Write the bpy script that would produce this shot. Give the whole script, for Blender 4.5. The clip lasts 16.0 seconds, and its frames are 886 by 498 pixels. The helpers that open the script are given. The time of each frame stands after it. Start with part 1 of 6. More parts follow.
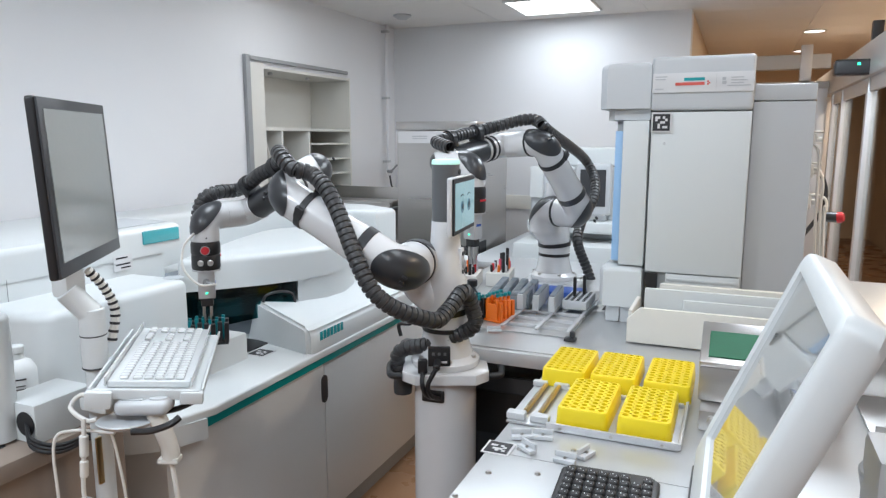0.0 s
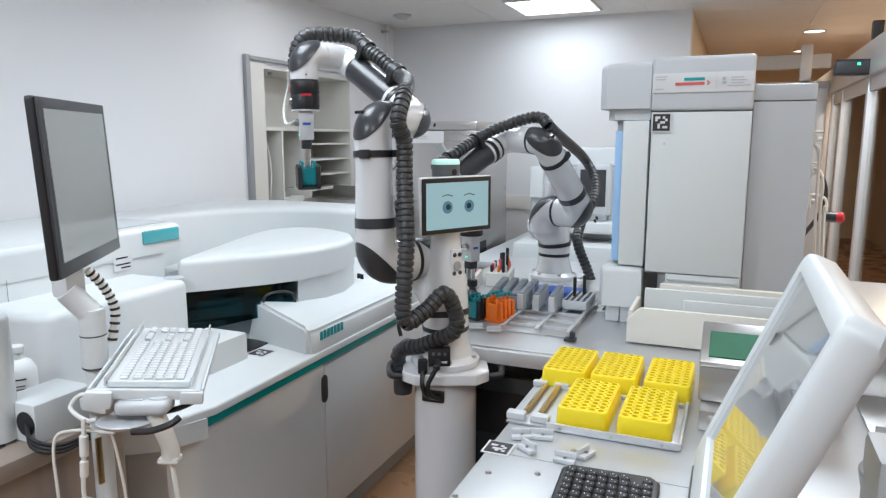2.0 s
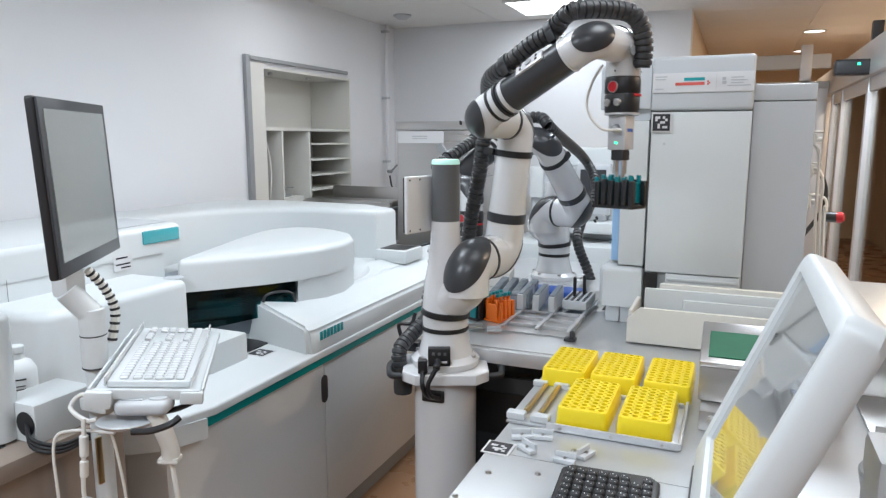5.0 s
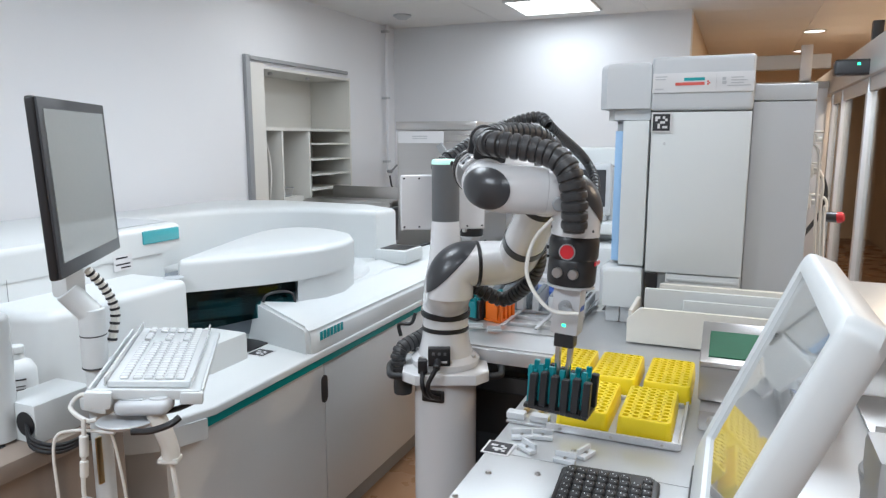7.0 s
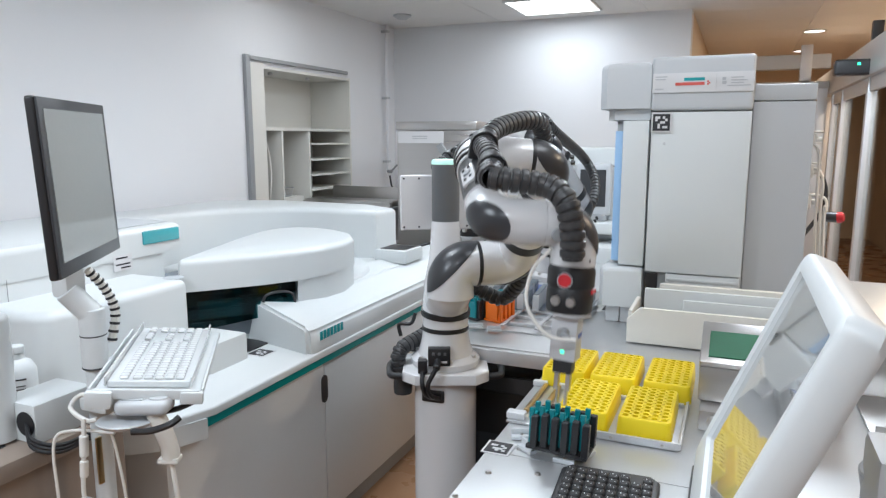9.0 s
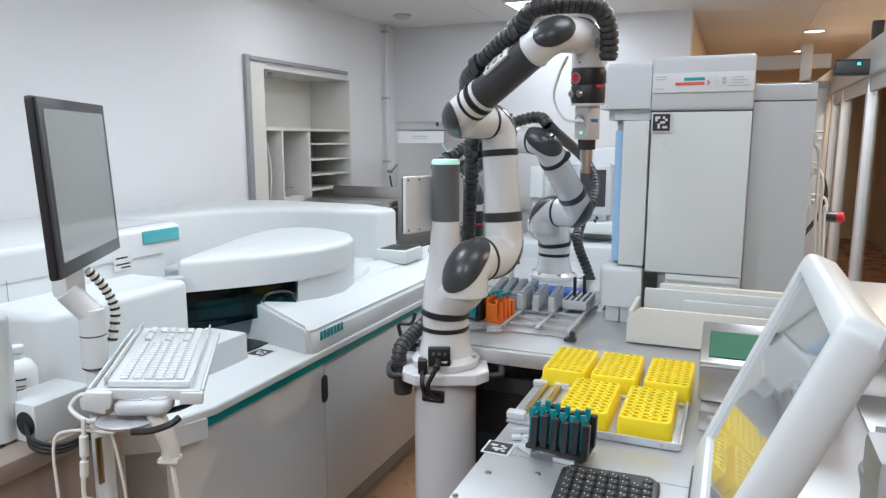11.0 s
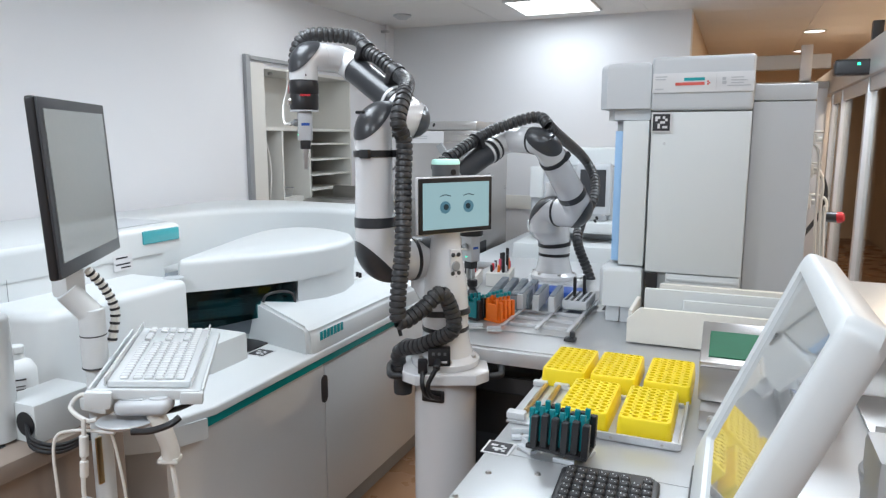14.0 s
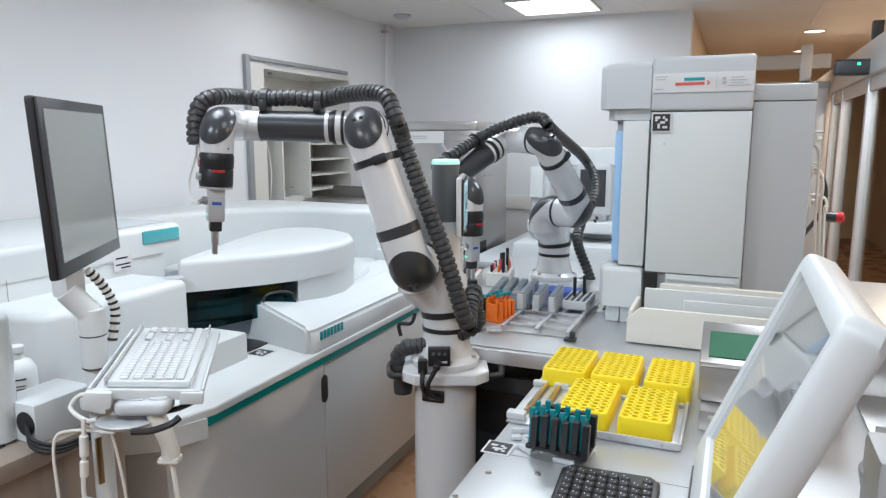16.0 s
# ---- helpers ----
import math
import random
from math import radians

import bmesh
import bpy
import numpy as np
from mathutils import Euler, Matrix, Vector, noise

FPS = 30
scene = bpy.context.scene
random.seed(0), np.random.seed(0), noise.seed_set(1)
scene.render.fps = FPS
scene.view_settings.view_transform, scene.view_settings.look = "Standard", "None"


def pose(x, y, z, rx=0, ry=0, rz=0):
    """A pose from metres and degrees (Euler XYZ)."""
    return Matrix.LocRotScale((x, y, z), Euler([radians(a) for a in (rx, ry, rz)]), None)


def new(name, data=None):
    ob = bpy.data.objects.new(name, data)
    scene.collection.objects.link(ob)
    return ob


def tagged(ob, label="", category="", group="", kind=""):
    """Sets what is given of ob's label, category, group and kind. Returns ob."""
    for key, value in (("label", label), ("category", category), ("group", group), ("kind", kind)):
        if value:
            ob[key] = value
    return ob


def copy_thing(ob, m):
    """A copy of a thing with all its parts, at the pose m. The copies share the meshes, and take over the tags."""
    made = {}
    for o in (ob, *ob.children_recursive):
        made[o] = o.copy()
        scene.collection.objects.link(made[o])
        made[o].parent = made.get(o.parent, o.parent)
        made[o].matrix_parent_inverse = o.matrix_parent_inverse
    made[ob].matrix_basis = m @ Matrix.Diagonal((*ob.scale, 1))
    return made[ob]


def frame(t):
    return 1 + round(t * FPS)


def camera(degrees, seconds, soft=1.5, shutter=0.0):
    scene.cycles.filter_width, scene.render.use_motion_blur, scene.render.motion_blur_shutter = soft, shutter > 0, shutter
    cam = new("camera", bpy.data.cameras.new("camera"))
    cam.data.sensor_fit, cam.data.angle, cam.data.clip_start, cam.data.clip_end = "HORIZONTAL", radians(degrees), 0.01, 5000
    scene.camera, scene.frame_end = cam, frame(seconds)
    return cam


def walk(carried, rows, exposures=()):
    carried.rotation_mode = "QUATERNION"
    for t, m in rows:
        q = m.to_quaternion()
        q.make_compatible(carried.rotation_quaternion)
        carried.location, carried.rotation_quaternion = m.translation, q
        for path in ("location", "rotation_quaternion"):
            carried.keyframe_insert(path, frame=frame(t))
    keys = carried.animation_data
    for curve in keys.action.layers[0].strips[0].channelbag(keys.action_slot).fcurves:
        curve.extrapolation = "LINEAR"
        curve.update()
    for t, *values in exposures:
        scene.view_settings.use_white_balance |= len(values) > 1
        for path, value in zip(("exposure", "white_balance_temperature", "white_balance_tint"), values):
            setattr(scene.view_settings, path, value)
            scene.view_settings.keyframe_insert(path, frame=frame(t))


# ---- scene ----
# camera: stands still on a tripod
cam = camera(65.67, 16.0, 1.3, 0.5)
EYE = pose(0, 0, 1.51, 80.75, 0, 23.0)
walk(cam, [(0, EYE), (16.0, EYE)], [(0, 0.0), (16.0, 0.0)])

# world and lights
CEIL = 2.5
world = bpy.data.worlds.new("world")
scene.world = world
world.use_nodes = True
world.node_tree.nodes["Background"].inputs[0].default_value = (0.86, 0.93, 1.0, 1)
world.node_tree.nodes["Background"].inputs[1].default_value = 0.12
PANEL_POWER = 19.8
WARM_POWER = 31.0


def area_lamp(x, y, z, size, power, colour):
    data = bpy.data.lights.new("panel_lamp", "AREA")
    data.shape, data.size, data.energy, data.color = "SQUARE", size, power, colour
    ob = new("panel_lamp", data)
    ob.matrix_world = pose(x, y, z)
    return ob


# First panel is in view; the others are unseen, added to fill the room.
PANELS = [(-1.35, 5.33), (-2.3, 3.9), (-1.35, 3.0), (-1.35, 1.5), (-1.35, -0.4), (0.1, 3.4), (0.1, 1.5), (0.1, -0.4)]
# (-2.3, 3.9) stands off the rows, added to brighten the end wall's corner.
LEVEL = dict(zip(PANELS, (0.38, 0.12, 0.55, 0.74, 1.75, 1.55, 0.32, 0.95)))
for px, py in PANELS:
    area_lamp(px, py, CEIL - 0.03, 0.58, PANEL_POWER * LEVEL[px, py], (0.795, 0.912, 1.03))
# The last three are unseen, added to brighten the space beyond the glass.
DOWN = [(0.60, 7.55), (0.62, 9.2), (1.7, 5.2), (1.7, 2.6), (1.9, 7.6)]
for px, py in DOWN:
    area_lamp(px, py, CEIL - 0.03, 0.16, WARM_POWER * (0.24 if px < 1 else 1.0), (1.0, 0.80, 0.60))


# materials
def mat(name, colour, rough=0.5, metal=0.0, vary=0.06, scale=6.0, bump=0.02, fine=90.0, coat=0.0, emit=None, power=0.0,
        stretch=(1, 1, 1), island=0.0, piece=0.0):
    m = bpy.data.materials.new(name)
    m.use_nodes = True
    nt = m.node_tree
    b = nt.nodes["Principled BSDF"]
    b.inputs["Metallic"].default_value = metal
    b.inputs["Coat Weight"].default_value = coat
    tc = nt.nodes.new("ShaderNodeTexCoord")
    mp = nt.nodes.new("ShaderNodeMapping")
    mp.inputs["Scale"].default_value = stretch
    nt.links.new(tc.outputs["Object"], mp.inputs[0])
    big = nt.nodes.new("ShaderNodeTexNoise")
    big.inputs["Scale"].default_value = scale
    big.inputs["Detail"].default_value = 4
    small = nt.nodes.new("ShaderNodeTexNoise")
    small.inputs["Scale"].default_value = fine
    small.inputs["Detail"].default_value = 3
    for n in (big, small):
        nt.links.new(mp.outputs[0], n.inputs["Vector"])
    mix = nt.nodes.new("ShaderNodeMix")
    mix.data_type = "RGBA"
    mix.inputs[6].default_value = (*[c * (1 - vary) for c in colour], 1)
    mix.inputs[7].default_value = (*[min(1, c * (1 + vary)) for c in colour], 1)
    add = nt.nodes.new("ShaderNodeMath")
    add.operation = "MULTIPLY_ADD"
    add.inputs[1].default_value = 0.65
    half = nt.nodes.new("ShaderNodeMath")
    half.operation = "MULTIPLY"
    half.inputs[1].default_value = 0.35
    nt.links.new(small.outputs[0], half.inputs[0])
    nt.links.new(big.outputs[0], add.inputs[0])
    nt.links.new(half.outputs[0], add.inputs[2])
    fac = add
    if piece:
        info = nt.nodes.new("ShaderNodeObjectInfo")
        pm = nt.nodes.new("ShaderNodeMath")
        pm.operation = "MULTIPLY_ADD"
        pm.inputs[1].default_value = piece
        nt.links.new(info.outputs["Random"], pm.inputs[0])
        nt.links.new(fac.outputs[0], pm.inputs[2])
        fac = pm
    nt.links.new(fac.outputs[0], mix.inputs[0])
    nt.links.new(mix.outputs[2], b.inputs["Base Color"])
    rr = nt.nodes.new("ShaderNodeMapRange")
    rr.inputs[3].default_value = max(0.03, rough - 0.07)
    rr.inputs[4].default_value = min(1, rough + 0.07)
    nt.links.new(big.outputs[0], rr.inputs[0])
    nt.links.new(rr.outputs[0], b.inputs["Roughness"])
    if bump:
        bp = nt.nodes.new("ShaderNodeBump")
        bp.inputs["Strength"].default_value = bump
        bp.inputs["Distance"].default_value = 0.002
        nt.links.new(small.outputs[0], bp.inputs["Height"])
        nt.links.new(bp.outputs[0], b.inputs["Normal"])
    if emit:
        b.inputs["Emission Color"].default_value = (*emit, 1)
        b.inputs["Emission Strength"].default_value = power
    return m


def glass(name, colour, rough=0.02, mixin=0.85):
    m = bpy.data.materials.new(name)
    m.use_nodes = True
    nt = m.node_tree
    nt.nodes.remove(nt.nodes["Principled BSDF"])
    out = nt.nodes["Material Output"]
    tr = nt.nodes.new("ShaderNodeBsdfTransparent")
    tr.inputs[0].default_value = (*colour, 1)
    gl = nt.nodes.new("ShaderNodeBsdfGlossy")
    gl.inputs["Roughness"].default_value = rough
    fr = nt.nodes.new("ShaderNodeFresnel")
    fr.inputs[0].default_value = 1.45
    mx = nt.nodes.new("ShaderNodeMixShader")
    nt.links.new(fr.outputs[0], mx.inputs[0])
    nt.links.new(tr.outputs[0], mx.inputs[1])
    nt.links.new(gl.outputs[0], mx.inputs[2])
    nt.links.new(mx.outputs[0], out.inputs[0])
    return m


M = {}
M["wall"] = mat("wall_paint", (0.75, 0.76, 0.785), 0.75, vary=0.03, scale=1.3, bump=0.12, fine=160)
M["ceil"] = mat("ceiling_board", (0.78, 0.77, 0.76), 0.85, vary=0.03, scale=2, bump=0.15, fine=220)
M["warmwall"] = mat("beige_wall", (0.72, 0.60, 0.46), 0.7, vary=0.05, scale=1.5, bump=0.08)
M["floor"] = mat("brown_linoleum", (0.36, 0.20, 0.11), 0.28, vary=0.14, scale=5, bump=0.03, fine=60)
M["white"] = mat("white_plastic", (0.62, 0.645, 0.65), 0.38, vary=0.025, scale=3, bump=0.03, fine=240)
M["robotwhite"] = mat("white_lacquer", (0.66, 0.66, 0.67), 0.24, vary=0.02, scale=4, bump=0.01, coat=0.3)
M["cream"] = mat("cream_plastic", (0.70, 0.685, 0.64), 0.45, vary=0.03, scale=4, bump=0.03)
M["offwhite"] = mat("offwhite_laminate", (0.70, 0.69, 0.65), 0.5, vary=0.03, scale=3, bump=0.02)
M["ltgrey"] = mat("light_grey_paint", (0.50, 0.52, 0.54), 0.42, vary=0.03, scale=2, bump=0.03)
M["panelgrey"] = mat("warm_grey_panel", (0.68, 0.69, 0.69), 0.40, vary=0.04, scale=2, bump=0.03)
M["midgrey"] = mat("mid_grey_metal", (0.30, 0.31, 0.32), 0.4, vary=0.05, bump=0.02)
M["dark"] = mat("dark_grey_plastic", (0.038, 0.040, 0.045), 0.3, vary=0.12, scale=5, bump=0.02)
M["black"] = mat("black_plastic", (0.014, 0.014, 0.016), 0.42, vary=0.2, bump=0.05)
M["rubber"] = mat("black_hose_rubber", (0.036, 0.036, 0.038), 0.40, vary=0.2, scale=20, bump=0.05, piece=0.3)
M["post"] = mat("grey_post", (0.11, 0.115, 0.12), 0.4, vary=0.05, bump=0.02)
M["teal"] = mat("teal_stripe", (0.0, 0.27, 0.27), 0.35, vary=0.05, bump=0.01)
M["tealplastic"] = mat("teal_plastic", (0.0, 0.20, 0.23), 0.3, vary=0.1, bump=0.02)
M["hatch"] = mat("teal_hatch", (0.06, 0.36, 0.40), 0.15, vary=0.15, scale=14, bump=0.0, coat=0.6)
M["smoke"] = glass("smoked_window", (0.13, 0.33, 0.35))
M["clear"] = glass("clear_glass", (0.93, 0.95, 0.94))
M["steel"] = mat("brushed_steel", (0.52, 0.51, 0.50), 0.30, 1.0, vary=0.08, scale=2, bump=0.05, fine=60, stretch=(1, 1, 14))
M["deck"] = mat("brushed_aluminium", (0.56, 0.57, 0.58), 0.36, 0.75, vary=0.05, scale=3, bump=0.03, fine=80, stretch=(1, 10, 1))
M["alu"] = mat("anodised_aluminium", (0.60, 0.61, 0.63), 0.46, 0.55, vary=0.04, scale=5, bump=0.02)
M["yellow"] = mat("yellow_plastic", (0.86, 0.66, 0.015), 0.42, vary=0.05, scale=8, bump=0.03, piece=0.2)
M["orange"] = mat("orange_plastic", (0.80, 0.16, 0.01), 0.4, vary=0.06, bump=0.02)
M["blue"] = mat("blue_plastic", (0.03, 0.10, 0.42), 0.4, vary=0.06, bump=0.02)
M["rackgrey"] = mat("grey_plastic", (0.22, 0.25, 0.28), 0.45, vary=0.06, bump=0.02)
M["rackwhite"] = mat("pale_plastic", (0.54, 0.56, 0.58), 0.4, vary=0.03, bump=0.02)
M["red"] = mat("red_plastic", (0.55, 0.02, 0.03), 0.35, vary=0.08, bump=0.02)
M["pink"] = mat("pink_cap", (0.75, 0.10, 0.18), 0.35, vary=0.08, bump=0.02)
M["ltblue"] = mat("pale_blue_panel", (0.32, 0.52, 0.78), 0.3, vary=0.04, bump=0.01)
M["green"] = mat("green_felt", (0.01, 0.12, 0.06), 0.5, vary=0.15, scale=30, bump=0.1, stretch=(1, 1, 8))
M["brass"] = mat("brass", (0.62, 0.47, 0.25), 0.3, 1.0, vary=0.06, bump=0.02)
M["screenoff"] = mat("grey_screen", (0.34, 0.36, 0.36), 0.08, vary=0.06, scale=2, bump=0.0)
M["mirrorscreen"] = mat("glossy_screen", (0.28, 0.28, 0.27), 0.03, vary=0.02, bump=0.0, coat=1.0)
M["face"] = mat("lit_screen", (0.10, 0.14, 0.15), 0.12, vary=0.02, bump=0.0, emit=(0.40, 0.66, 0.74), power=0.54)
M["faceink"] = mat("screen_ink", (0.02, 0.05, 0.07), 0.2, vary=0.02, bump=0.0)
M["faceblue"] = mat("screen_blue", (0.05, 0.12, 0.16), 0.2, vary=0.02, bump=0.0, emit=(0.10, 0.26, 0.36), power=0.4)
M["mint"] = mat("mint_light_ring", (0.5, 0.8, 0.72), 0.4, vary=0.02, bump=0.0, emit=(0.45, 0.85, 0.75), power=0.35)
M["lamp"] = mat("lit_diffuser", (0.9, 0.9, 0.9), 0.6, vary=0.01, bump=0.0, emit=(1.0, 0.99, 0.97), power=3.0)
M["ink"] = mat("dark_print", (0.02, 0.02, 0.025), 0.5, vary=0.05, bump=0.0)
M["paper"] = mat("paper_label", (0.62, 0.62, 0.63), 0.6, vary=0.02, bump=0.02)
M["tealink"] = mat("teal_print", (0.0, 0.30, 0.33), 0.5, vary=0.02, bump=0.0)
M["redink"] = mat("red_print", (0.60, 0.10, 0.08), 0.5, vary=0.02, bump=0.0)
M["greyink"] = mat("grey_print", (0.42, 0.43, 0.45), 0.5, vary=0.02, bump=0.0)
M["led"] = mat("green_led", (0.0, 0.6, 0.3), 0.4, vary=0.02, bump=0.0, emit=(0.05, 1.0, 0.5), power=2.0)
M["whitetube"] = mat("white_cable", (0.74, 0.72, 0.68), 0.45, vary=0.04, bump=0.01)
M["wood"] = mat("brown_cupboard", (0.30, 0.24, 0.20), 0.5, vary=0.12, scale=3, bump=0.03, stretch=(1, 8, 1))
M["keyclear"] = mat("clear_key_cover", (0.60, 0.62, 0.63), 0.22, vary=0.05, scale=30, bump=0.1, coat=0.4)


# mesh helpers
def bm_new():
    return bmesh.new()


def _bevel(bm, verts, bev, seg):
    if bev > 0:
        vs = set(verts)
        edges = [e for e in bm.edges if e.verts[0] in vs and e.verts[1] in vs]
        bmesh.ops.bevel(bm, geom=edges, offset=bev, segments=seg, affect="EDGES", profile=0.6, clamp_overlap=True)


def add_box(bm, c, s, bev=0.0, seg=2, m=None):
    q = Matrix.LocRotScale(Vector(c), None, Vector(s))
    if m is not None:
        q = m @ q
    r = bmesh.ops.create_cube(bm, size=1.0, matrix=q)
    _bevel(bm, r["verts"], bev, seg)
    return bm


def box(c, s, bev=0.0, seg=2, m=None):
    return add_box(bm_new(), c, s, bev, seg, m)


def span(x0, x1, y0, y1, z0, z1, bev=0.0, seg=2):
    return box(((x0 + x1) / 2, (y0 + y1) / 2, (z0 + z1) / 2), (x1 - x0, y1 - y0, z1 - z0), bev, seg)


def frame_to(p0, d, side=None):
    """A pose at p0 whose z axis is d (and whose x axis leans to side)."""
    z = Vector(d).normalized()
    s = Vector(side) if side is not None else (Vector((1, 0, 0)) if abs(z.x) < 0.9 else Vector((0, 1, 0)))
    y = z.cross(s).normalized()
    x = y.cross(z)
    m = Matrix((x, y, z)).transposed().to_4x4()
    m.translation = Vector(p0)
    return m


def add_lathe(bm, prof, m=None, n=28, sx=1.0, sy=1.0):
    m = m or Matrix()
    rings = []
    for r, z in prof:
        if r < 1e-6:
            rings.append([bm.verts.new(m @ Vector((0, 0, z)))])
        else:
            rings.append([bm.verts.new(m @ Vector((r * sx * math.cos(2 * math.pi * i / n), r * sy * math.sin(2 * math.pi * i / n), z)))
                          for i in range(n)])
    for a, b in zip(rings, rings[1:]):
        for i in range(n):
            j = (i + 1) % n
            if len(a) == 1 and len(b) == 1:
                continue
            if len(a) == 1:
                bm.faces.new((a[0], b[j], b[i]))
            elif len(b) == 1:
                bm.faces.new((a[i], a[j], b[0]))
            else:
                bm.faces.new((a[i], a[j], b[j], b[i]))
    return bm


def lathe(prof, m=None, n=28, sx=1.0, sy=1.0):
    return add_lathe(bm_new(), prof, m, n, sx, sy)


def rod_prof(r, h, b=0.003):
    b = min(b, r * 0.5, h * 0.4)
    return [(0, 0), (r - b, 0), (r, b), (r, h - b), (r - b, h), (0, h)]


def add_rod(bm, p0, p1, r, n=16, b=0.002):
    d = Vector(p1) - Vector(p0)
    return add_lathe(bm, rod_prof(r, d.length, b), frame_to(p0, d), n)


def rod(p0, p1, r, n=16, b=0.002):
    return add_rod(bm_new(), p0, p1, r, n, b)


def smooth_path(pts, per=8):
    p = [Vector(q) for q in pts]
    p = [p[0] * 2 - p[1]] + p + [p[-1] * 2 - p[-2]]
    out = []
    for i in range(1, len(p) - 2):
        for k in range(per):
            t = k / per
            a, b, c, d = p[i - 1], p[i], p[i + 1], p[i + 2]
            out.append(0.5 * (2 * b + (c - a) * t + (2 * a - 5 * b + 4 * c - d) * t * t + (3 * b - a - 3 * c + d) * t ** 3))
    out.append(p[-2])
    return out


def tube(pts, r, n=8, per=8, ribs=0.0):
    path = smooth_path(pts, per)
    bm = bm_new()
    prev, side = None, Vector((0, 0, 1))
    for i, c in enumerate(path):
        d = (path[min(i + 1, len(path) - 1)] - path[max(i - 1, 0)]).normalized()
        if abs(d.dot(side)) > 0.95:
            side = Vector((1, 0, 0))
        y = d.cross(side).normalized()
        x = y.cross(d)
        side = x
        rr = r * (1 + (ribs if i % 2 else -ribs))
        ring = [bm.verts.new(c + rr * (x * math.cos(2 * math.pi * k / n) + y * math.sin(2 * math.pi * k / n))) for k in range(n)]
        if prev:
            for k in range(n):
                bm.faces.new((prev[k], prev[(k + 1) % n], ring[(k + 1) % n], ring[k]))
        else:
            bm.faces.new(list(reversed(ring)))
        prev = ring
    bm.faces.new(prev)
    return bm


def prism(poly, z0, z1, bev=0.0, seg=3, m=None, only_top=True):
    """An upright prism over a polygon in x and y."""
    bm = bm_new()
    m = m or Matrix()
    lo = [bm.verts.new(m @ Vector((x, y, z0))) for x, y in poly]
    hi = [bm.verts.new(m @ Vector((x, y, z1))) for x, y in poly]
    bm.faces.new(list(reversed(lo)))
    bm.faces.new(hi)
    n = len(poly)
    for i in range(n):
        bm.faces.new((lo[i], lo[(i + 1) % n], hi[(i + 1) % n], hi[i]))
    bmesh.ops.recalc_face_normals(bm, faces=bm.faces)
    if bev:
        his = set(hi)
        es = [e for e in bm.edges if (e.verts[0] in his and e.verts[1] in his) or (not only_top)]
        bmesh.ops.bevel(bm, geom=es, offset=bev, segments=seg, affect="EDGES", profile=0.5, clamp_overlap=True)
    return bm


def join(*bms):
    out = bms[0]
    for b in bms[1:]:
        me = bpy.data.meshes.new("tmp")
        b.to_mesh(me)
        b.free()
        out.from_mesh(me)
        bpy.data.meshes.remove(me)
    return out


def mesh_of(name, bm, material, flat=False):
    bmesh.ops.recalc_face_normals(bm, faces=bm.faces)
    me = bpy.data.meshes.new(name)
    bm.to_mesh(me)
    bm.free()
    me.materials.append(M[material])
    if not flat:
        me.shade_smooth()
        me.set_sharp_from_angle(angle=radians(38))
    return me


def part(name, bm, material, parent, label="", m=None):
    ob = new(name, mesh_of(name, bm, material))
    ob.parent = parent
    if m is not None:
        ob.matrix_basis = m
    return tagged(ob, label)


def thing(name, label, category, m=None, group="", kind=""):
    ob = new(name)
    ob.empty_display_size = 0.05
    if m is not None:
        ob.matrix_basis = m
    return tagged(ob, label, category, group, kind)


def solo(name, bm, material, label, category, m=None, group="", kind=""):
    ob = new(name, mesh_of(name, bm, material))
    if m is not None:
        ob.matrix_basis = m
    return tagged(ob, label, category, group, kind)


def hidden_shadow(ob):
    ob.visible_shadow = False
    return ob


# ---------------- the room ----------------
XW, YN, XG = -3.0, 5.9, 0.75
solo("floor", span(-3.3, 4.2, -3.2, 12.2, -0.1, 0.0), "floor", "polished brown linoleum floor of the laboratory", "floor", kind="structure")


def build_ceiling():
    bm = span(-3.3, 4.2, -3.2, 12.2, CEIL + 0.012, CEIL + 0.12)
    y = -3.2
    while y < 12.2:
        x = -3.2
        while x < 4.0:
            add_box(bm, (x + 0.62, y + 0.31, CEIL + 0.006), (1.236, 0.616, 0.012))
            x += 1.24
        y += 0.62
    solo("ceiling", bm, "ceil", "white suspended ceiling with thin board joints", "ceiling", kind="structure")


build_ceiling()

# west wall with the recessed shelf niche
NY0, NY1, NZ0, NZ1, ND = 3.80, 5.07, 0.95, 1.99, 0.38
w = span(-3.3, XW, -3.2, NY0, 0, CEIL)
for s in (span(-3.3, XW, NY1, YN + 0.2, 0, CEIL), span(-3.3, XW, NY0, NY1, 0, NZ0), span(-3.3, XW, NY0, NY1, NZ1, CEIL),
          span(-3.42, -3.38, NY0 - 0.1, NY1 + 0.1, 0, CEIL)):
    w = join(w, s)
solo("wall_west", w, "wall", "smooth white painted wall with a recessed shelf niche", "wall", kind="structure")
solo("wall_north", span(XW, -0.39, YN, YN + 0.2, 0, CEIL), "wall", "smooth white painted end wall", "wall", kind="structure")
solo("wall_passage", span(-0.59, -0.392, YN + 0.2, 12.0, 0, CEIL), "warmwall", "beige painted passage wall", "wall", kind="structure")
solo("wall_far", span(-0.6, 4.2, 11.8, 12.0, 0, CEIL), "warmwall", "beige painted wall at the end of the passage", "wall", kind="structure")
solo("wall_south", span(-3.3, 4.2, -3.2, -3.0, 0, CEIL), "wall", "plain white wall behind the room", "wall", kind="structure")
solo("wall_east", span(4.0, 4.2, -3.0, 11.8, 0, CEIL), "warmwall", "beige painted wall beyond the glass partition", "wall", kind="structure")
